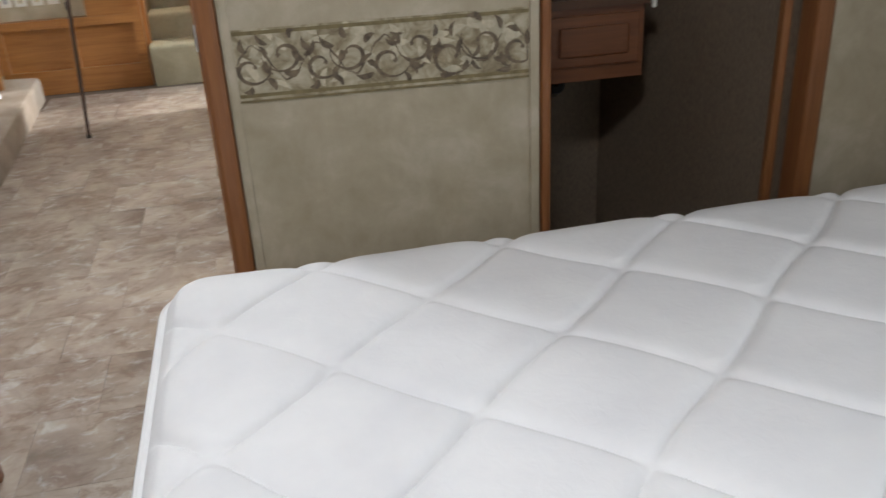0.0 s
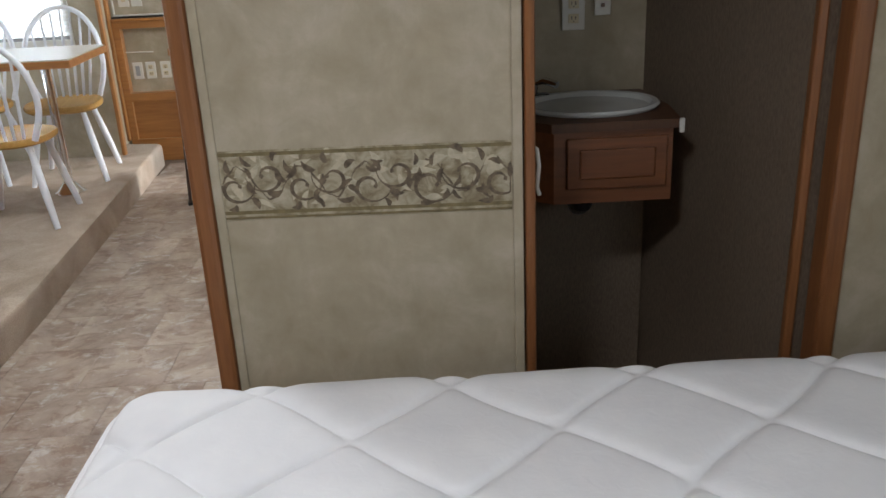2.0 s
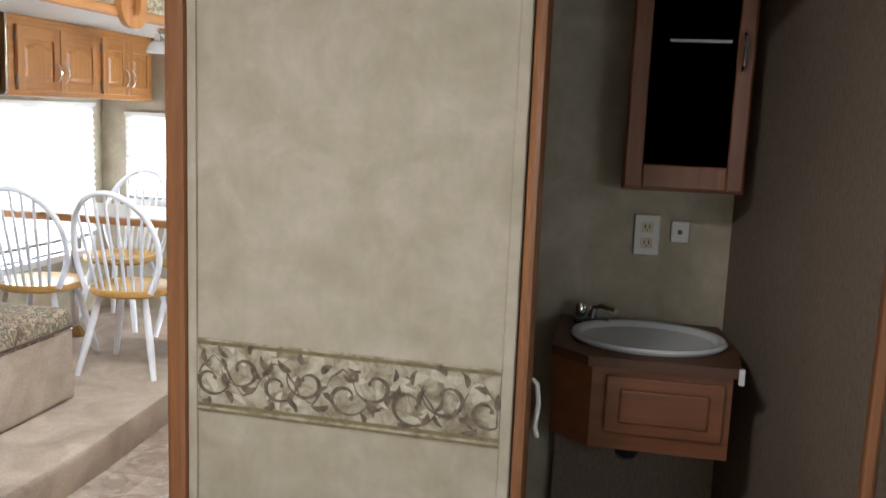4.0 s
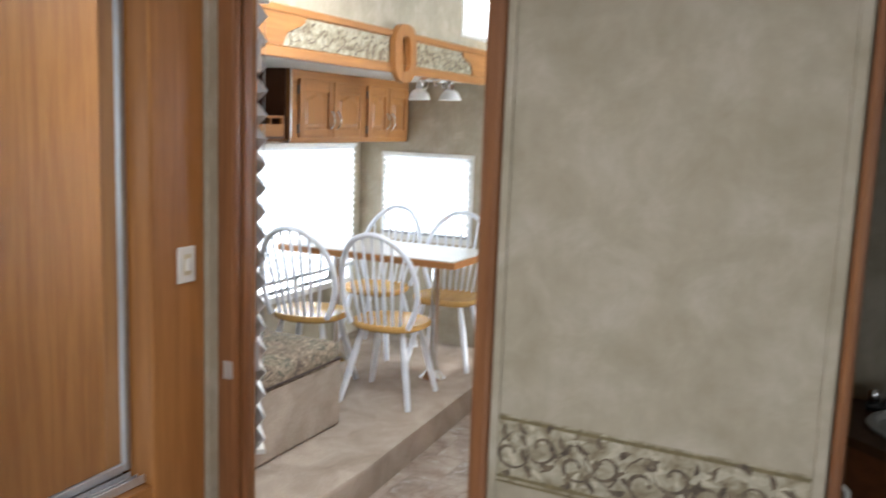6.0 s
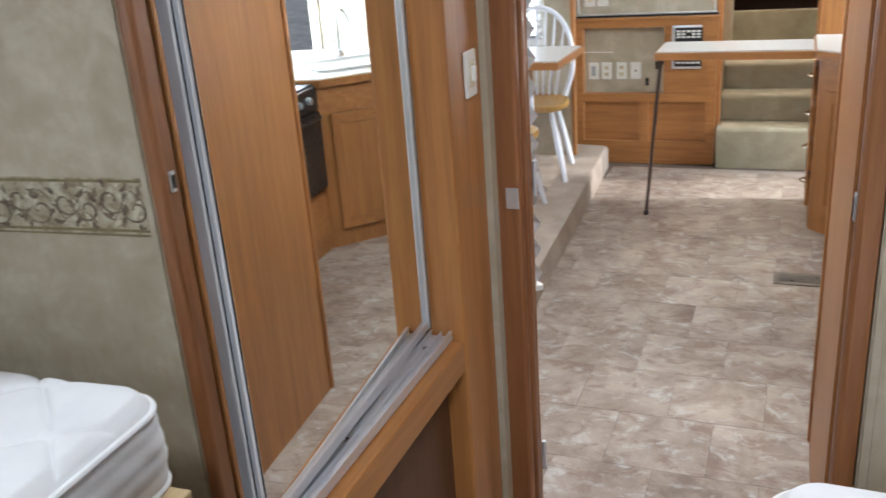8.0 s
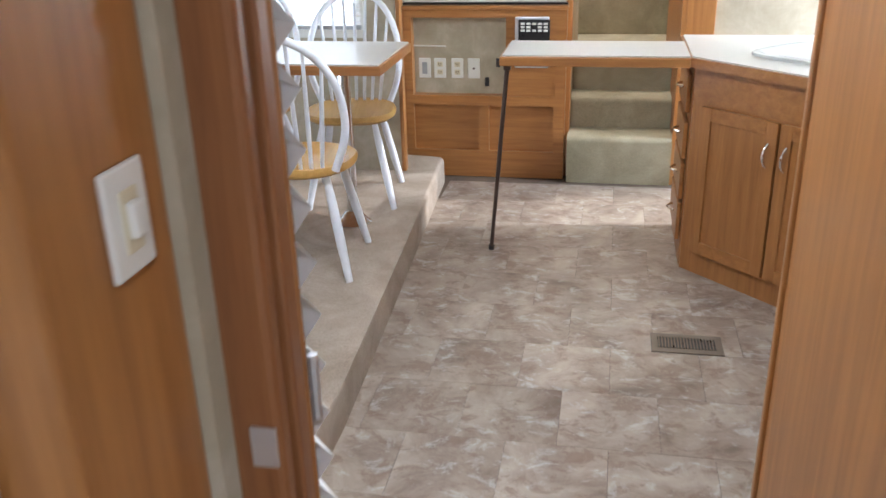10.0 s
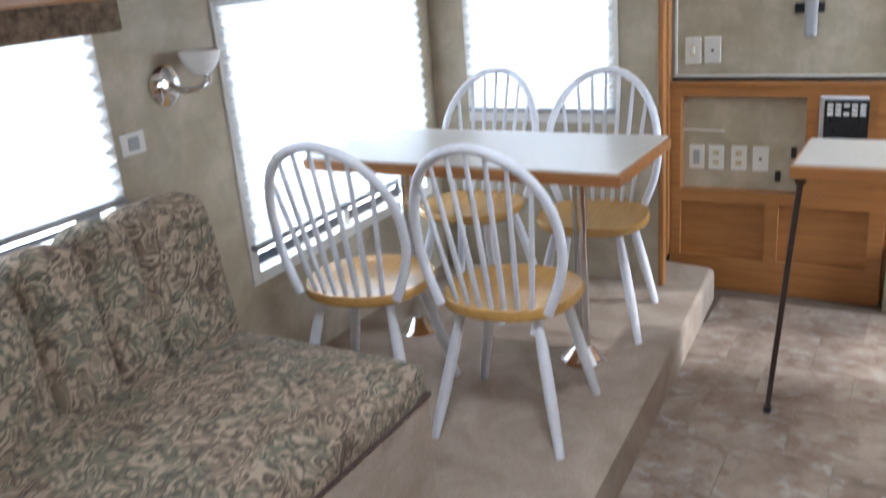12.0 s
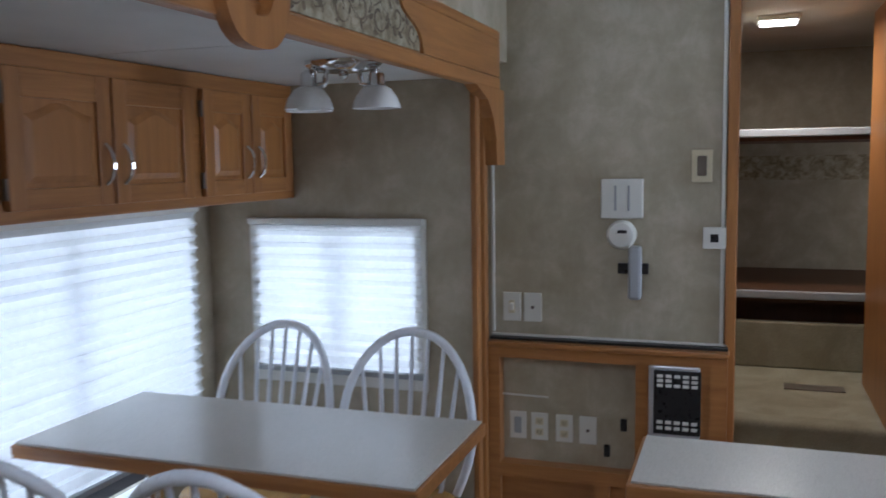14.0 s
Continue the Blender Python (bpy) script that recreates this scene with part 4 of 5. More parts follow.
med = thing("medicine_cabinet", (1.1, 2.58, 1.37), "oak wall cabinet with an arched glass door darkened for its dim inside", "cabinet")
part("body", B(0.955, 1.262, 2.48, 2.655, 1.372, 2.12, r=0.004), dim_oak_z, med)
md = part("door", boxes((0.96, 1.005, 2.458, 2.478, 1.38, 2.11), (1.215, 1.256, 2.458, 2.478, 1.38, 2.11), (1.005, 1.215, 2.458, 2.478, 1.38, 1.44), (1.005, 1.215, 2.458, 2.478, 2.02, 2.11), r=0.004), dim_oak_z, med)
bm = bmesh.new()
arch = [(1.006, 1.441), (1.214, 1.441), (1.214, 1.94), (1.18, 1.955), (1.15, 1.99), (1.11, 2.01), (1.07, 1.99), (1.04, 1.955), (1.006, 1.94)]
bm.faces.new([bm.verts.new((x, 2.468, z)) for x, z in arch])
bmesh.ops.solidify(bm, geom=bm.faces[:], thickness=0.004)
part("glass", bm, dim_glass, md, "arched glass coloured as the dim inside")
part("shelf_edge", B(1.05, 1.2, 2.4605, 2.4625, 1.75, 1.757), grey_plastic, md, "pale shelf edge behind the glass")
part("handle", tube(bmesh.new(), [(1.23, 2.456, 1.68), (1.23, 2.435, 1.695), (1.23, 2.43, 1.73), (1.23, 2.435, 1.765), (1.23, 2.456, 1.78)], 0.005, 8), chrome, md, "chrome bow handle", True)
vl = thing("vanity_light", (1.1, 2.62, 2.16), "strip of small round vanity bulbs", "wall lamp")
part("bar", B(0.95, 1.26, 2.62, 2.655, 2.14, 2.2, r=0.004), chrome, vl)
for x in (1.0, 1.1, 1.2):
    part("bulb", lathe(bmesh.new(), (x, 2.62, 2.165), [(0.012, 0), (0.02, -0.01), (0.032, -0.03), (0.034, -0.045), (0.026, -0.065), (0.004, -0.074)], 14, "y"), frost_mat, vl, "", True)

# ---------------------------------------------------------------- bedroom door with its blind, swung into the main room
door = thing("bedroom_door", (0, 0, 0), "open oak door carrying a white slatted shade", "door", "", "structure")
DW = 0.63
part("leaf", B(0, DW, 0.0, 0.035, 0.18, 2.0, r=0.003), oak_z, door)
bs = part("pleated_shade", pleats(bmesh.new(), 0.02, DW - 0.15, 0.8, 1.985, lambda u, d, z: (u, -0.004 - d, z), 0.025, 0.062, 0.04), door_cloth, door, "white pleated shade")
part("shade_bottom_rail", B(0.02, DW - 0.15, -0.03, -0.004, 0.785, 0.8, r=0.003), white_plastic, bs)
part("shade_bracket", B(0.012, 0.05, -0.034, -0.002, 1.985, 2.0, r=0.003), white_plastic, bs)
for u in (0.1, DW - 0.13):
    part("lift_cord", tube(bmesh.new(), [(u, -0.0295, 0.79), (u, -0.0295, 1.98)], 0.0012, 5), grey_plastic, bs)
kn = part("knob", lathe(bmesh.new(), (DW - 0.055, 0.0, 0.985), [(0.033, 0.0), (0.033, -0.006), (0.014, -0.01), (0.013, -0.03), (0.02, -0.045), (0.029, -0.065), (0.03, -0.076), (0.022, -0.082), (0.002, -0.083)], 20, "y"), nickel, door, "satin steel knob", True)
part("lock_button", lathe(bmesh.new(), (DW - 0.055, -0.083, 0.985), [(0.006, 0), (0.006, -0.007), (0.001, -0.008)], 10, "y"), chrome, kn)
for z in (0.35, 1.07, 1.85):
    part("hinge", tube(bmesh.new(), [(-0.004, -0.004, z - 0.04), (-0.004, -0.004, z + 0.04)], 0.006, 8), steel, door)
door.matrix_world = pose(-0.625, 1.862, 0, 0, 0, 133.6)

# ---------------------------------------------------------------- main room: front wall and its low cabinet
low = thing("low_cabinet", (-1.0, 5.9, 0), "low oak wall cabinet with an open wallpapered niche", "cabinet")
CY = 5.875
part("frame", boxes((-1.466, -0.56, CY, 5.948, 0.0, 0.155), (-1.466, -1.42, CY, 5.948, 0.155, 0.948), (-1.041, -0.986, CY, 5.948, 0.155, 0.42), (-0.62, -0.56, CY, 5.948, 0.155, 0.948), (-1.42, -0.62, CY, 5.948, 0.42, 0.475), (-1.42, -0.62, CY, 5.948, 0.905, 0.948), (-0.89, -0.62, CY + 0.004, 5.948, 0.475, 0.905)), oak_x, low)
for x0, x1 in ((-1.42, -1.041), (-0.986, -0.62)):
    part("panel", B(x0, x1, CY + 0.026, CY + 0.04, 0.155, 0.42), oak_x, low, "recessed flat panel")
part("top_moulding", B(-1.466, -0.555, CY - 0.014, 5.948, 0.949, 0.97, r=0.005), oak_x, low)
part("black_seam", B(-1.466, -0.56, 5.9, 5.947, 0.971, 0.981), black_plastic, low)
part("white_bead", B(-1.466, -0.56, 5.93, 5.9475, 0.982, 0.99, r=0.002), white_plastic, low)
part("niche_back", B(-1.42, -0.89, 5.938, 5.946, 0.475, 0.905), wallpaper, low, "beige wallpaper niche back")
part("niche_rod", tube(bmesh.new(), [(-1.42, 5.925, 0.745), (-1.235, 5.925, 0.742)], 0.004, 8), white_plastic, low, "thin white rod")
slab("trim_front_wall", B(-0.575, -0.535, 5.93, 6.01, 0.0, CEIL, r=0.006), oak_z, "oak edge trim by the stairs", "trim")
slab("bead_front_wall", B(-0.592, -0.578, 5.935, 5.949, 0.992, CEIL, r=0.003), white_plastic, "thin white edge bead", "trim")
for x, k in ((-1.36, "rocker"), (-1.272, "outlet"), (-1.172, "outlet"), (-1.078, "jack")):
    plate("outlet", (x, 5.938, 0.618), "-y", 0.068, 0.112, k, "white wall plate in the cabinet niche", "outlet")
for x, z in ((-0.94, 0.651), (-1.003, 0.543)):
    h = thing("cable_hole", (x, 5.937, z), "small dark cable opening in the niche", "cable opening")
    part("opening", B(x - 0.012, x + 0.012, 5.93, 5.937, z - 0.025, z + 0.025, r=0.003), black_plastic, h)
stereo = thing("wall_stereo", (-0.735, 5.875, 0.642), "black wall stereo in a silver frame", "stereo")
part("bezel", B(-0.84, -0.654, 5.862, 5.8745, 0.637, 0.912, r=0.006), steel, stereo)
part("face", B(-0.82, -0.65, 5.856, 5.8615, 0.654, 0.898, r=0.003), black_plastic, stereo, "glossy black face")
for r_ in range(3):
    for c_ in range(5):
        if c_ != 2 or r_ != 1:
            part("button", B(-0.808 + c_ * 0.031, -0.786 + c_ * 0.031, 5.853, 5.8555, 0.834 + r_ * 0.018, 0.846 + r_ * 0.018, r=0.001), white_plastic, stereo)
for r_ in range(2):
    for c_ in range(5):
        part("button", B(-0.808 + c_ * 0.031, -0.786 + c_ * 0.031, 5.853, 5.8555, 0.672 + r_ * 0.022, 0.685 + r_ * 0.022, r=0.001), white_plastic, stereo)
for x in (-1.385, -1.3):
    plate("light_switch", (x, 5.95, 1.098), "-y", 0.072, 0.116, "toggle" if x < -1.35 else "jack", "white wall plate on the wallpaper")
plate("light_switch", (-0.662, 5.95, 1.65), "-y", 0.075, 0.12, "rocker", "cream dimmer plate with a brown slider", "switch", "", cream_plastic)
th = thing("thermostat", (-0.615, 5.95, 1.385), "small square white thermostat", "thermostat")
part("case", B(-0.655, -0.572, 5.93, 5.9495, 1.345, 1.425, r=0.005), white_plastic, th)
part("display", B(-0.628, -0.6, 5.9265, 5.9295, 1.37, 1.4, r=0.001), black_plastic, th, "dark display")
chime = thing("door_chime", (-0.95, 5.95, 1.53), "flat white slotted chime cover", "door chime")
part("cover", B(-1.03, -0.872, 5.928, 5.9495, 1.455, 1.605, r=0.006), white_plastic, chime)
for x in (-0.975, -0.925):
    part("slot", B(x - 0.004, x + 0.004, 5.9255, 5.9278, 1.485, 1.58, r=0.001), grey_plastic, chime)
smoke = thing("smoke_alarm", (-0.952, 5.95, 1.393), "round white smoke alarm", "smoke alarm")
part("body", lathe(bmesh.new(), (-0.952, 5.9495, 1.393), [(0.056, 0), (0.056, -0.018), (0.045, -0.032), (0.02, -0.034), (0.001, -0.034)], 28, "y"), white_plastic, smoke, "", True)
part("vent_slot", B(-0.965, -0.93, 5.913, 5.915, 1.4, 1.412), black_plastic, smoke)
fan = thing("wall_bracket", (-0.9, 5.95, 1.265), "grey swivel clip on a black wall bracket", "bracket")
part("black_arm", B(-0.965, -0.85, 5.925, 5.9495, 1.245, 1.285, r=0.004), black_plastic, fan)
bm = B(-0.922, -0.872, 5.885, 5.924, 1.15, 1.355, r=0.012)
part("clip", bm, grey_plastic, fan, "grey plastic clip")

# ---------------------------------------------------------------- overhead cabinets of the slide-out


def arched_panel(bm, y0, y1, z0, z1, x, lift, proud):
    """A raised panel with an arched top, on a face across x."""
    n = 10
    pts = [(y0, z0), (y1, z0)]
    for k in range(n + 1):
        f = k / n
        pts.append((y1 + (y0 - y1) * f, z1 + lift * (math.sin(math.pi * f) ** 2)))
    a = [bm.verts.new((x, y, z)) for y, z in pts]
    cy, cz = (y0 + y1) / 2, (z0 + z1) / 2
    b = [bm.verts.new((x + proud, cy + (y - cy) * (1 - 0.032 / (y1 - y0)), z + (0.016 if z < cz else -0.016))) for y, z in pts]
    bm.faces.new(b)
    for i in range(len(pts)):
        j = (i + 1) % len(pts)
        bm.faces.new((a[i], a[j], b[j], b[i]))
    return bm


def bow_handle(at, up, out, length=0.1):
    """A bow pull; up is the way it runs, out away from the door."""
    at, up, out = Vector(at), Vector(up), Vector(out)
    pts = [at + up * (length * (k / 8 - 0.5)) + out * (0.026 * math.sin(math.pi * k / 8) ** 0.6) for k in range(9)]
    return tube(bmesh.new(), pts, [0.006] + [0.005] * 7 + [0.006], 8)


OX, OZ0, OZ1 = -2.085, 1.555, 1.963


def cabinet_door(parent, y0, y1, z0, z1, handle_at):
    d = part("door", B(OX + 0.002, OX + 0.01, y0 + 0.045, y1 - 0.045, z0 + 0.045, z1 - 0.06), oak_z, parent)
    part("stile", B(OX + 0.002, OX + 0.02, y0, y0 + 0.05, z0, z1, r=0.003), oak_z, d)
    part("stile", B(OX + 0.002, OX + 0.02, y1 - 0.05, y1, z0, z1, r=0.003), oak_z, d)
    part("rail", B(OX + 0.002, OX + 0.0193, y0 + 0.05, y1 - 0.05, z0, z0 + 0.05, r=0.003), oak_y, d)
    part("rail", B(OX + 0.002, OX + 0.0193, y0 + 0.05, y1 - 0.05, z1 - 0.068, z1, r=0.003), oak_y, d)
    part("raised_panel", arched_panel(bmesh.new(), y0 + 0.062, y1 - 0.062, z0 + 0.062, z1 - 0.105, OX + 0.0105, 0.03 if y1 - y0 > 0.3 else 0.02, 0.007), oak_z, d)
    part("handle", bow_handle((OX + 0.021, handle_at, (z0 + z1) / 2 - 0.06), (0, 0, 1), (1, 0, 0)), chrome, d, "chrome bow handle", True)
    for z in (z0 + 0.05, z1 - 0.06):
        yh = y0 if abs(handle_at - y1) < abs(handle_at - y0) else y1
        part("hinge", B(OX + 0.002, OX + 0.016, yh - 0.006, yh + 0.006, z - 0.025, z + 0.025, r=0.002), bronze, d)
    return d


for y0, y1, doors, lab in ((4.065, 5.468, ((4.13, 4.475, 4.445), (4.485, 4.83, 4.515), (4.885, 5.15, 5.12), (5.16, 5.425, 5.19)), "oak overhead cabinet with two pairs of arched doors"),
                           (2.41, 3.685, ((2.5, 3.02, 2.99), (3.05, 3.6, 3.1)), "oak overhead cabinet above the sofa")):
    oc = thing("overhead_cabinet", (-2.27, (y0 + y1) / 2, OZ0), lab, "cabinet", "overhead cabinets")
    part("body", B(SX + 0.002, OX, y0, y1, OZ0, OZ1, r=0.006), oak_y, oc)
    for a, b, hy in doors:
        cabinet_door(oc, a, b, OZ0 + 0.03, OZ1 - 0.05, hy)
    ye = y0 if y0 > 4 else y1
    part("chrome_edge", tube(bmesh.new(), [(OX + 0.002, ye, OZ1), (OX + 0.002, ye, OZ0 + 0.03), (OX - 0.012, ye, OZ0 + 0.006), (OX - 0.05, ye, OZ0 - 0.001)], 0.0065, 8), chrome, oc, "chrome edge moulding", True)
cub = thing("open_shelf_unit", (-2.28, 3.87, 1.58), "open oak cubby with a slotted front rack", "shelf")
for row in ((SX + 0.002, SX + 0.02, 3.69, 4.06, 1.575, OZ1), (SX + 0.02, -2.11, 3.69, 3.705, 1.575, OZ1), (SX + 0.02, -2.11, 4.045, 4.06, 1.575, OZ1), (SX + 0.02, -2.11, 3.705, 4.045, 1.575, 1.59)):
    part("board", B(*row), shaded_wood, cub, "cubby board, darkened for shade")
part("front_rack", boxes((-2.13, -2.112, 3.705, 4.045, 1.59, 1.655), (-2.13, -2.112, 3.705, 4.045, 1.69, 1.703), *((-2.13, -2.112, y - 0.008, y + 0.008, 1.655, 1.69) for y in (3.715, 3.82, 3.925, 4.035)), r=0.001), oak_y, cub)

wv = thing("window_valance", (-2.4, 3.1, 1.46), "dark patterned fabric valance above the sofa window", "valance")
part("fabric_box", B(SX + 0.036, -2.39, 2.5, 3.69, 1.462, 1.55, r=0.008), pattern_fabric, wv)

sc = thing("wall_sconce", (SX, 3.86, 1.28), "chrome wall sconce with a frosted glass cup", "wall lamp")
part("backplate", lathe(bmesh.new(), (SX + 0.001, 3.86, 1.28), [(0.062, 0), (0.062, 0.008), (0.045, 0.02), (0.02, 0.026), (0.002, 0.027)], 26, "x"), chrome, sc, "", True)
part("arm", tube(bmesh.new(), [(SX + 0.02, 3.86, 1.28), (SX + 0.06, 3.88, 1.262), (SX + 0.09, 3.92, 1.262), (SX + 0.1, 3.95, 1.28), (SX + 0.1, 3.95, 1.31)], 0.011, 10), chrome, sc, "", True)
part("glass_cup", lathe(bmesh.new(), (SX + 0.1, 3.93, 1.305), [(0.02, 0), (0.03, 0.005), (0.05, 0.03), (0.062, 0.06), (0.064, 0.072), (0.06, 0.07), (0.045, 0.03), (0.002, 0.012)], 24), frost_mat, sc, "frosted glass cup", True)
plate("light_switch", (SX, 3.7, 1.137), "x", 0.09, 0.065, "rocker", "white plate with two slots over the sofa")

# ceiling lamp of the dinette
cl = thing("dinette_lamp", (-1.62, 4.78, 1.965), "chrome ceiling lamp with three frosted glass bells", "ceiling lamp")
bm = lathe(bmesh.new(), (0, 0, 0), [(0.1, 0), (0.1, -0.012), (0.08, -0.03), (0.03, -0.036), (0.002, -0.036)], 30)
bmesh.ops.scale(bm, vec=(1.15, 0.7, 1), verts=bm.verts)
bmesh.ops.translate(bm, vec=(-1.565, 4.82, 1.9645), verts=bm.verts)
part("canopy", bm, chrome, cl, "", True)
part("finial", lathe(bmesh.new(), (-1.565, 4.82, 1.93), [(0.012, 0), (0.014, -0.01), (0.006, -0.02), (0.001, -0.022)], 14), chrome, cl, "", True)
for x, y in ((-1.472, 4.83), (-1.648, 4.77), (-1.7, 4.87)):
    a = Vector((-1.565, 4.82, 1.945))
    d = (Vector((x, y, 1.945)) - a)
    part("arm", tube(bmesh.new(), [a + d * 0.45, a + d * 0.55 + Vector((0, 0, -0.045)), a + d * 0.8 + Vector((0, 0, -0.05)), a + d + Vector((0, 0, -0.035))], 0.008, 8), chrome, cl, "", True)
    part("socket", lathe(bmesh.new(), (x, y, 1.925), [(0.008, 0.012), (0.022, 0), (0.024, -0.03), (0.026, -0.034), (0.002, -0.035)], 18), chrome, cl, "", True)
    part("glass_bell", lathe(bmesh.new(), (x, y, 1.892), [(0.026, 0), (0.042, -0.01), (0.058, -0.032), (0.068, -0.062), (0.065, -0.062), (0.052, -0.03), (0.03, -0.01), (0.002, -0.006)], 28), frost_mat, cl, "frosted glass bell", True)

# ---------------------------------------------------------------- dinette table
tab = thing("dinette_table", (-1.82, 4.72, 0.15), "grey laminate dinette table with an oak edge on two chrome posts", "table")
bm = B(-2.43, -1.232, 4.445, 4.998, 0.914, 0.92)
part("tabletop", bm, laminate, tab, "speckled grey laminate")
bm = B(-2.438, -1.222, 4.436, 5.007, 0.875, 0.913, r=0.004)
part("edge_band", bm, oak_x, tab, "oak edge band")
for x, y in ((-1.45, 4.68), (-2.17, 4.7)):
    p = part("post", tube(bmesh.new(), [(x, y, 0.16), (x, y, 0.873)], 0.025, 16), chrome, tab, "chrome tube post", True)
    part("base_cone", lathe(bmesh.new(), (x, y, 0.151), [(0.085, 0), (0.085, 0.006), (0.07, 0.014), (0.035, 0.055), (0.028, 0.06)], 24), chrome, p, "", True)

# ---------------------------------------------------------------- windsor chairs
chair = thing("windsor_chair", (0, 0, 0), "white bow-back windsor chair with a honey wood seat", "chair", "chairs round the dinette")


def seat_mesh():
    """A saddle seat, rounder at the back."""
    bm = bmesh.new()
    N = 40
    rings = []
    for s_, z in ((0.9, -0.012), (1.0, 0.0), (1.015, 0.016), (0.985, 0.03), (0.85, 0.027), (0.55, 0.018), (0.2, 0.014)):
        ring = []
        for k in range(N):
            a = 2 * math.pi * k / N
            w = 0.212 + 0.012 * math.sin(a)
            x, y = w * math.copysign(abs(math.cos(a)) ** 0.85, math.cos(a)), 0.205 * math.copysign(abs(math.sin(a)) ** 0.85, math.sin(a))
            dip = -0.008 * max(0, math.sin(a)) * (0.6 < s_ < 1) * abs(math.cos(a))
            ring.append(bm.verts.new((x * s_, y * s_, 0.42 + z + dip)))
        rings.append(ring)
    for a, b in zip(rings, rings[1:]):
        for k in range(N):
            bm.faces.new((a[k], a[(k + 1) % N], b[(k + 1) % N], b[k]))
    bm.faces.new(rings[0][::-1]), bm.faces.new(rings[-1])
    return bm


part("seat", seat_mesh(), honey, chair, "honey-coloured saddle seat", True)
for sx, sy in ((1, 1), (-1, 1), (1, -1), (-1, -1)):
    top, foot = Vector((0.12 * sx, 0.12 * sy, 0.412)), Vector((0.205 * sx, 0.2 * sy if sy > 0 else -0.215, 0.0))
    part("leg", tube(bmesh.new(), [top, top.lerp(foot, 0.25), top.lerp(foot, 0.6), foot], [0.013, 0.018, 0.019, 0.014], 12), white_paint, chair, "", True)


bow = []
for k in range(33):
    f = k / 32
    if f < 0.22:
        g = f / 0.22
        x, h = -0.17 - 0.052 * math.sin(g * math.pi / 2), 0.2 * g
    elif f > 0.78:
        g = (1 - f) / 0.22
        x, h = 0.17 + 0.052 * math.sin(g * math.pi / 2), 0.2 * g
    else:
        a = math.pi * (f - 0.22) / 0.56
        x, h = -0.222 * math.cos(a), 0.2 + 0.315 * math.sin(a) ** 0.9
    bow.append((x, -0.135 - 0.06 * min(1, 1.2 * (1 - (x / 0.222) ** 2)) - 0.2 * h, 0.44 + h))
part("bow", tube(bmesh.new(), bow, 0.0152, 12), white_paint, chair, "", True)
for i in range(7):
    f = (i - 3) / 3
    xb, xt = 0.118 * f, 0.168 * f
    th_ = math.acos(max(-1, min(1, xt / 0.222)))
    ht = 0.2 + 0.315 * math.sin(th_) ** 0.9
    yt = -0.135 - 0.06 * min(1, 1.2 * (1 - (xt / 0.222) ** 2)) - 0.2 * ht
    b0, t0 = Vector((xb, -0.175 + 0.02 * f * f, 0.44)), Vector((xt, yt, 0.44 + ht))
    part("spindle", tube(bmesh.new(), [b0, b0.lerp(t0, 0.35), b0.lerp(t0, 0.7), t0], [0.0075, 0.0095, 0.008, 0.0065], 8), white_paint, chair, "", True)
chair.matrix_world = pose(-1.505, 4.235, 0.15, 0, 0, 5)
copy_thing(chair, pose(-2.005, 4.18, 0.15, 0, 0, 9))
copy_thing(chair, pose(-2.075, 5.06, 0.15, 0, 0, 180))
copy_thing(chair, pose(-1.535, 5.04, 0.15, 0, 0, 188))

# ---------------------------------------------------------------- sofa
sofa = thing("sofa", (-1.95, 3.05, 0.15), "brown and green patterned sofa on a carpeted box", "sofa")
bm = B(-2.4, -1.495, 2.45, 3.7, 0.151, 0.5, r=0.02)
part("carpeted_base", bm, carpet, sofa, "box covered in beige carpet")


def cushion(x0, x1, y0, y1, z0, z1, r=0.07, puff=0.02):
    bm = B(x0, x1, y0, y1, z0, z1)
    bmesh.ops.subdivide_edges(bm, edges=bm.edges[:], cuts=9, use_grid_fill=True)
    c = Vector(((x0 + x1) / 2, (y0 + y1) / 2, (z0 + z1) / 2))
    h = Vector(((x1 - x0) / 2, (y1 - y0) / 2, (z1 - z0) / 2))
    for v in bm.verts:
        d = v.co - c
        inner = Vector([max(-(h[i] - r), min(h[i] - r, d[i])) for i in range(3)])
        o = d - inner
        if o.length > 1e-6:
            o = o.normalized() * r
        n = noise.noise(v.co * 6) * 0.008
        f = (1 - (d.x / h.x) ** 2) * (1 - (d.y / h.y) ** 2)
        v.co = c + inner + o * (1 + n) + Vector((0, 0, puff * f * (1 if d.z > 0 else 0)))
    return bm


# Dark strip drawn in for the shadow line under the seat cushion.
part("shadow_strip", B(-1.52, -1.489, 2.47, 3.69, 0.496, 0.51, r=0.003), leg_metal, sofa, "dark strip standing for the shadow below the cushion")
part("seat_cushion", cushion(-2.42, -1.49, 2.46, 3.71, 0.455, 0.6, 0.055, 0.02), sofa_fabric, sofa, "", True)
for y0, y1 in ((2.46, 3.1), (3.08, 3.29), (3.26, 3.45), (3.41, 3.73)):
    bm = cushion(-0.1, 0.1, y0, y1, 0.0, 0.475 if y1 < 3.4 else 0.49, 0.085, 0)
    bmesh.ops.rotate(bm, verts=bm.verts, cent=(0, 0, 0), matrix=Matrix.Rotation(radians(-9), 3, "Y"))
    bmesh.ops.translate(bm, verts=bm.verts, vec=(-2.215, 0, 0.53))
    part("back_cushion", bm, sofa_fabric, sofa, "", True)

# ---------------------------------------------------------------- kitchen
HX, HY = 0.62, 4.10


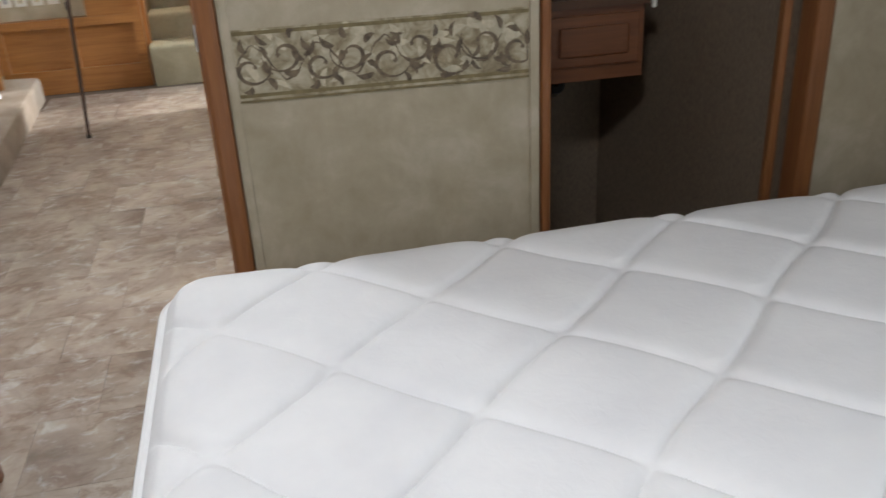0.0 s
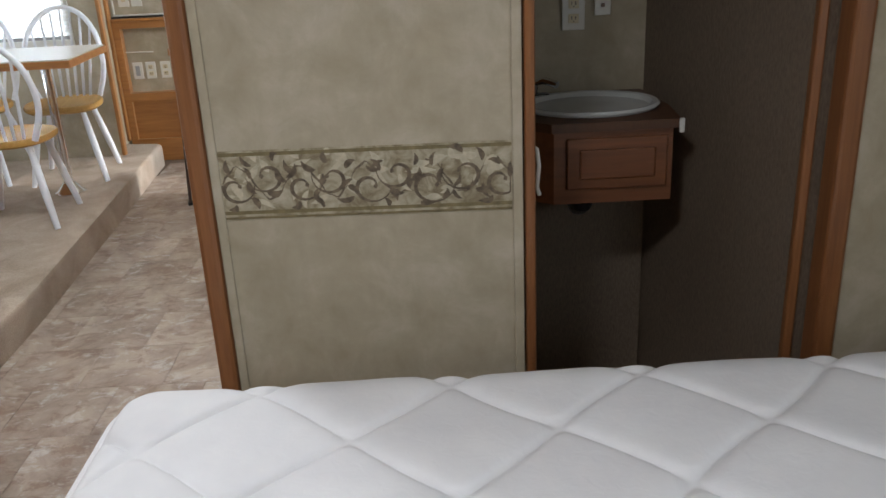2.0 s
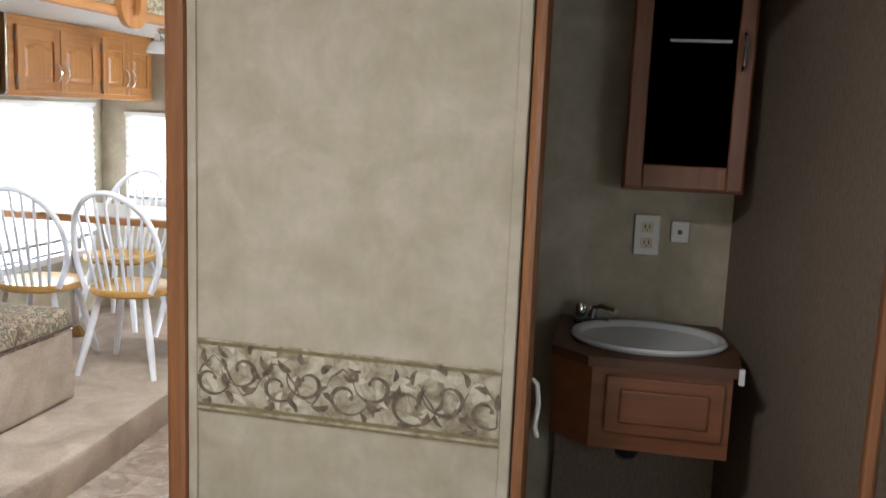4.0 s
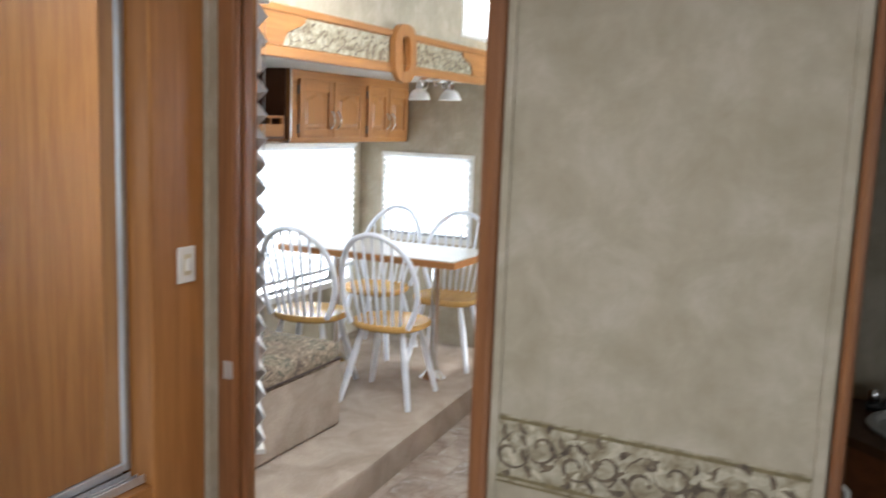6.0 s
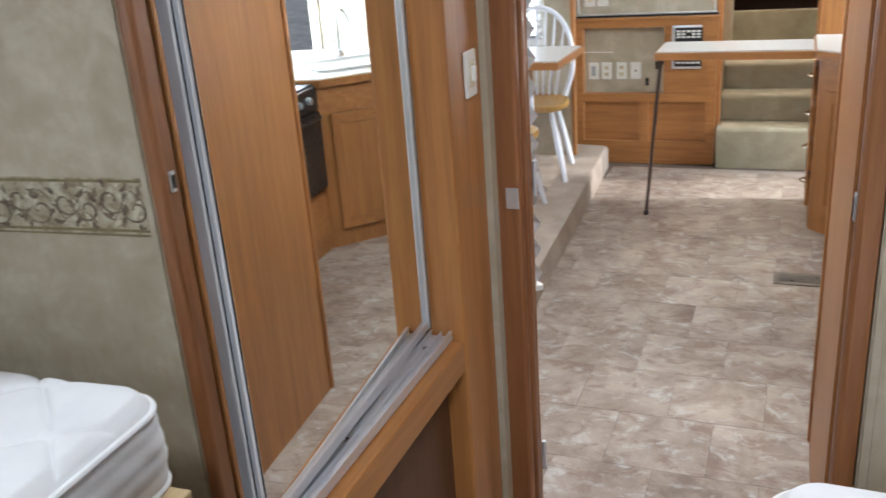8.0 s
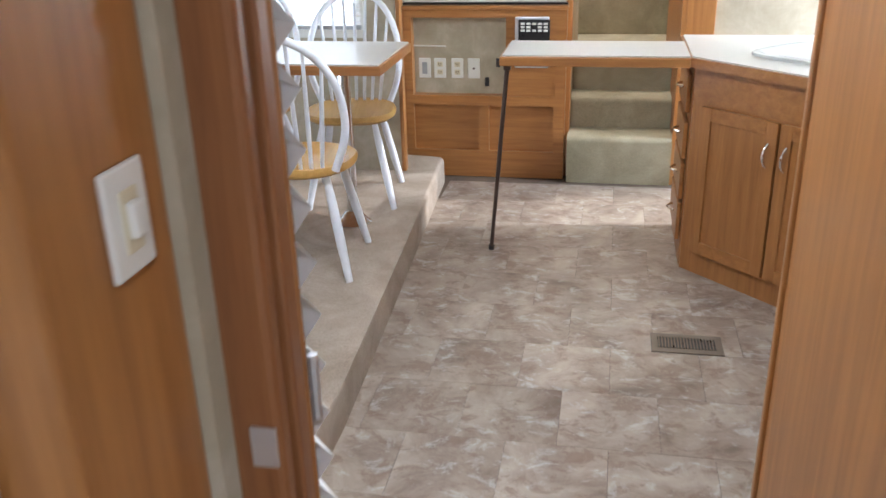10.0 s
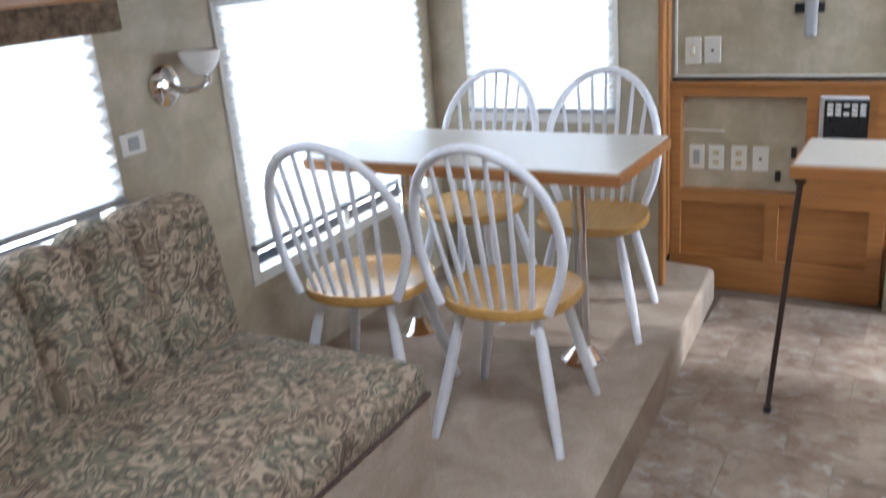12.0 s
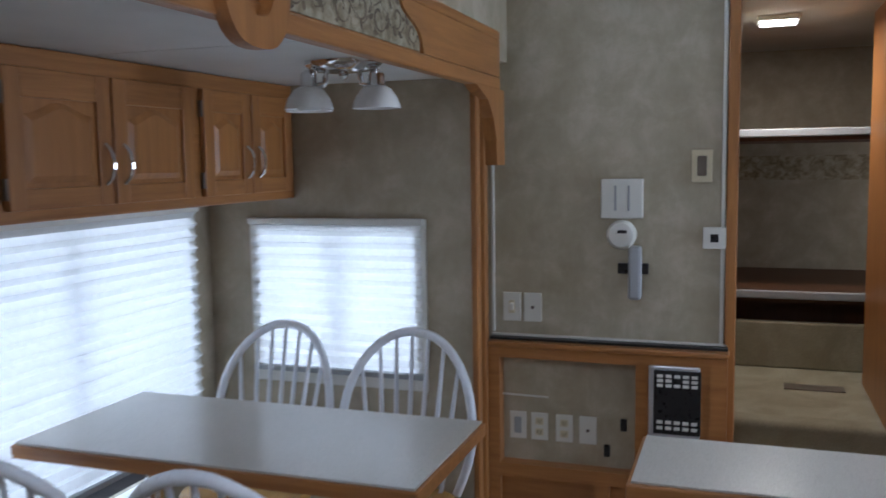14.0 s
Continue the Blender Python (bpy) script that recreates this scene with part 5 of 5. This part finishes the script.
def oriented(bm, a, b):
    """Lay a face built along x (from 0) with its front at -y onto the plan line from a to b."""
    ang = math.atan2(b[1] - a[1], b[0] - a[0])
    bmesh.ops.rotate(bm, verts=bm.verts, cent=(0, 0, 0), matrix=Matrix.Rotation(ang, 3, "Z"))
    bmesh.ops.translate(bm, verts=bm.verts, vec=(a[0], a[1], 0))
    return bm


def flat_door(parent, a, b, u0, u1, z0, z1, handle=None, name="door"):
    if name == "door":
        d = part(name, oriented(B(u0 + 0.045, u1 - 0.045, -0.012, -0.003, z0 + 0.05, z1 - 0.05), a, b), oak_z, parent)
        part("stile", oriented(B(u0, u0 + 0.05, -0.02, -0.002, z0, z1, r=0.002), a, b), oak_z, d)
        part("stile", oriented(B(u1 - 0.05, u1, -0.02, -0.002, z0, z1, r=0.002), a, b), oak_z, d)
        part("rail", oriented(B(u0 + 0.05, u1 - 0.05, -0.0195, -0.002, z0, z0 + 0.055, r=0.002), a, b), oak_x, d)
        part("rail", oriented(B(u0 + 0.05, u1 - 0.05, -0.0195, -0.002, z1 - 0.055, z1, r=0.002), a, b), oak_x, d)
    else:
        d = part(name, oriented(B(u0, u1, -0.02, -0.002, z0, z1, r=0.005), a, b), oak_x, parent)
    if handle:
        hu, hz, upright = handle
        part("handle", oriented(bow_handle((hu, -0.021, hz), (0, 0, 1) if upright else (1, 0, 0), (0, -1, 0), 0.09), a, b), chrome, d, "chrome bow handle", True)
    return d


dr = thing("drawer_cabinet", (0.2, 5.0, 0), "oak base cabinet with four drawers", "cabinet", "kitchen base cabinets")
part("body", B(0.015, 0.6, 4.73, 5.22, 0, 0.875), oak_z, dr)
for z0, z1 in ((0.1, 0.27), (0.29, 0.45), (0.47, 0.63), (0.67, 0.83)):
    flat_door(dr, (0.015, 5.22), (0.015, 4.73), 0.05, 0.45, z0, z1, (0.25, (z0 + z1) / 2, False), "drawer")
ang_c = thing("corner_cabinet", (0.6, 4.6, 0), "oak corner base cabinet with two doors below the sink", "cabinet", "kitchen base cabinets")
part("body", prism(bmesh.new(), [(0.018, 4.725), (0.018, 4.7), (HX, HY), (1.345, HY), (1.345, 4.725)], 0, 0.875), oak_z, ang_c)
L = math.hypot(HX - 0.018, HY - 4.7)
A0, A1 = (0.018, 4.7), (HX, HY)
part("face_rail", oriented(B(0.0, L, -0.004, -0.0005, 0.74, 0.872), A0, A1), oak_x, ang_c)
flat_door(ang_c, A0, A1, 0.06, L / 2 - 0.006, 0.1, 0.73, (L / 2 - 0.04, 0.6, True))
flat_door(ang_c, A0, A1, L / 2 + 0.006, L - 0.06, 0.1, 0.73, (L / 2 + 0.04, 0.6, True))
st = thing("stove", (1.0, 3.8, 0), "black gas stove with an oven door", "stove")
part("body", B(HX + 0.01, 1.345, 3.5, 4.095, 0.34, 0.9), black_plastic, st)
part("oven_door", B(HX - 0.02, HX + 0.008, 3.52, 4.08, 0.36, 0.76, r=0.006), black_plastic, st, "glossy black oven door")
part("control_panel", B(HX - 0.015, HX + 0.008, 3.52, 4.08, 0.775, 0.89, r=0.006), black_plastic, st)
part("door_handle", tube(bmesh.new(), [(HX - 0.03, 3.56, 0.74), (HX - 0.05, 3.58, 0.742), (HX - 0.05, 4.02, 0.742), (HX - 0.03, 4.04, 0.74)], 0.009, 8), black_plastic, st, "", True)
for y in (3.6, 3.72, 3.84, 3.96):
    part("knob", lathe(bmesh.new(), (HX - 0.016, y, 0.835), [(0.02, 0), (0.018, -0.02), (0.002, -0.022)], 14, "x"), grey_plastic, st, "", True)
for x in (0.85, 1.15):
    for y in (3.65, 3.95):
        part("grate", boxes((x - 0.1, x + 0.1, y - 0.006, y + 0.006, 0.915, 0.93), (x - 0.006, x + 0.006, y - 0.1, y + 0.1, 0.914, 0.929), (x - 0.1, x - 0.088, y - 0.1, y + 0.1, 0.901, 0.914), (x + 0.088, x + 0.1, y - 0.1, y + 0.1, 0.901, 0.914)), black_plastic, st)
sd = thing("stove_drawer_unit", (1.0, 3.8, 0), "oak drawer below the stove", "cabinet", "kitchen base cabinets")
part("body", B(HX + 0.01, 1.345, 3.5, 4.095, 0, 0.335), oak_x, sd)
flat_door(sd, (HX + 0.01, 4.095), (HX + 0.01, 3.5), 0.03, 0.56, 0.09, 0.32, (0.3, 0.25, False), "drawer")
nb = thing("end_cabinet", (1.0, 3.1, 0), "oak base cabinet beside the stove", "cabinet", "kitchen base cabinets")
part("body", B(HX + 0.01, 1.345, 2.72, 3.495, 0, 0.875), oak_z, nb)
flat_door(nb, (HX + 0.01, 3.495), (HX + 0.01, 2.72), 0.03, 0.37, 0.1, 0.83, (0.33, 0.7, True))
flat_door(nb, (HX + 0.01, 3.495), (HX + 0.01, 2.72), 0.385, 0.74, 0.1, 0.83, (0.43, 0.7, True))
ct = thing("kitchen_counter", (0.7, 4.7, 0.876), "grey laminate counter with an oak edge", "counter")
outer = [(-0.012, 5.245), (-0.012, 4.69), (HX - 0.03, HY - 0.008), (1.345, HY - 0.008), (1.345, 5.19), (1.2, 5.245)]
inner = [(0.0, 5.234), (0.0, 4.695), (HX - 0.024, HY + 0.004), (1.335, HY + 0.004), (1.335, 5.185), (1.195, 5.234)]
part("edge_band", prism(bmesh.new(), outer, 0.877, 0.914), oak_x, ct, "oak edge band")
part("worktop", prism(bmesh.new(), inner, 0.9145, 0.92), laminate, ct)
part("worktop", B(HX - 0.02, 1.345, 2.72, 3.49, 0.877, 0.915, r=0.004), laminate, ct)
sk = thing("kitchen_sink", (0.6, 4.7, 0.92), "white drop-in kitchen sink", "sink")
bm = bmesh.new()
rings = []
for s_, z in ((1.0, 0.9205), (1.0, 0.932), (0.95, 0.936), (0.88, 0.93), (0.82, 0.923), (0.4, 0.9215)):
    ring = []
    for k in range(32):
        a = 2 * math.pi * k / 32
        u = 0.33 * s_ * math.copysign(abs(math.cos(a)) ** 0.4, math.cos(a))
        w = 0.2 * s_ * math.copysign(abs(math.sin(a)) ** 0.4, math.sin(a))
        q = 0.7071
        ring.append(bm.verts.new((0.56 + u * q + w * q, 4.64 - u * q + w * q, z)))
    rings.append(ring)
for a, b in zip(rings, rings[1:]):
    for k in range(32):
        bm.faces.new((a[k], a[(k + 1) % 32], b[(k + 1) % 32], b[k]))
bm.faces.new(rings[-1])
part("rim_and_bowl", bm, porcelain, sk, "", True)
fk = thing("kitchen_faucet", (0.78, 4.86, 0.936), "chrome arched kitchen faucet", "faucet")
part("base", lathe(bmesh.new(), (0.8, 4.88, 0.921), [(0.03, 0), (0.03, 0.015), (0.02, 0.03), (0.014, 0.04)], 18), chrome, fk, "", True)
part("spout", tube(bmesh.new(), [(0.8, 4.88, 0.95), (0.8, 4.88, 1.14), (0.78, 4.86, 1.19), (0.73, 4.81, 1.2), (0.68, 4.76, 1.16), (0.67, 4.75, 1.12)], 0.012, 10), chrome, fk, "", True)
part("lever", tube(bmesh.new(), [(0.815, 4.89, 1.0), (0.88, 4.95, 1.03)], 0.008, 8), chrome, fk, "", True)
oh = thing("kitchen_wall_cabinet", (1.2, 3.2, 1.45), "oak wall cabinet beside the sink window", "cabinet")
part("body", B(1.05, 1.345, 2.72, 3.5, 1.4, 2.1, r=0.004), oak_z, oh)
part("door", B(1.03, 1.048, 2.74, 3.1, 1.42, 2.08, r=0.004), oak_z, oh)
part("door", B(1.03, 1.048, 3.12, 3.48, 1.42, 2.08, r=0.004), oak_z, oh)

# bar extension on its folding leg
bar = thing("bar_table", (-0.4, 4.78, 0), "grey laminate flip-up counter on one slanting metal leg", "table")
part("top", B(-0.752, -0.016, 4.6, 4.952, 0.931, 0.936), laminate, bar, "speckled grey laminate")
part("edge_band", B(-0.763, -0.014, 4.588, 4.963, 0.892, 0.93, r=0.004), oak_x, bar, "oak edge band")
lg = part("leg", tube(bmesh.new(), [(-0.735, 4.63, 0.888), (-0.77, 4.69, 0.55), (-0.825, 4.794, 0.012)], [0.0095, 0.0095, 0.009], 10), leg_metal, bar, "thin brown metal leg", True)
part("leg_hinge", B(-0.75, -0.72, 4.615, 4.645, 0.87, 0.891, r=0.003), leg_metal, lg)
part("rubber_foot", tube(bmesh.new(), [(-0.824, 4.792, 0.022), (-0.826, 4.796, 0.001)], 0.014, 10), black_plastic, lg)

# floor register
reg = thing("floor_register", (0.005, 3.985, 0), "brown metal floor register set in the vinyl", "floor vent", "floor registers")
part("plate", B(-0.125, 0.13, 3.915, 4.055, 0.0005, 0.006, r=0.002), bronze, reg)
part("well", B(-0.1, 0.105, 3.945, 4.025, 0.0062, 0.007), black_plastic, reg, "dark slots")
for i in range(19):
    x = -0.098 + i * 0.0112
    part("slat", B(x, x + 0.005, 3.945, 4.025, 0.0072, 0.009), bronze, reg)

# ---------------------------------------------------------------- vinyl floor tiles
TS = 0.31
tile_mesh = bpy.data.meshes.new("tile")
bm = B(0.0, TS - 0.0016, 0.0, TS - 0.0016, -0.004, 0.0)
bm.to_mesh(tile_mesh)
bm.free()
tile_mesh.materials.append(vinyl)
for iy in range(-4, 19):
    for ix in range(-5, 5):
        x, y = -0.27 + ix * TS + (0.155 if iy % 2 else 0), 2.68 + (iy - 9) * TS
        if y < -0.3 or (y < 1.6 and x > 0.3) or y > 5.9 or x < -1.4 or (x > 0.7 and y > 2.7):
            continue
        t = new("tile", tile_mesh)
        t.parent = floor
        t.location = (x, y, 0)
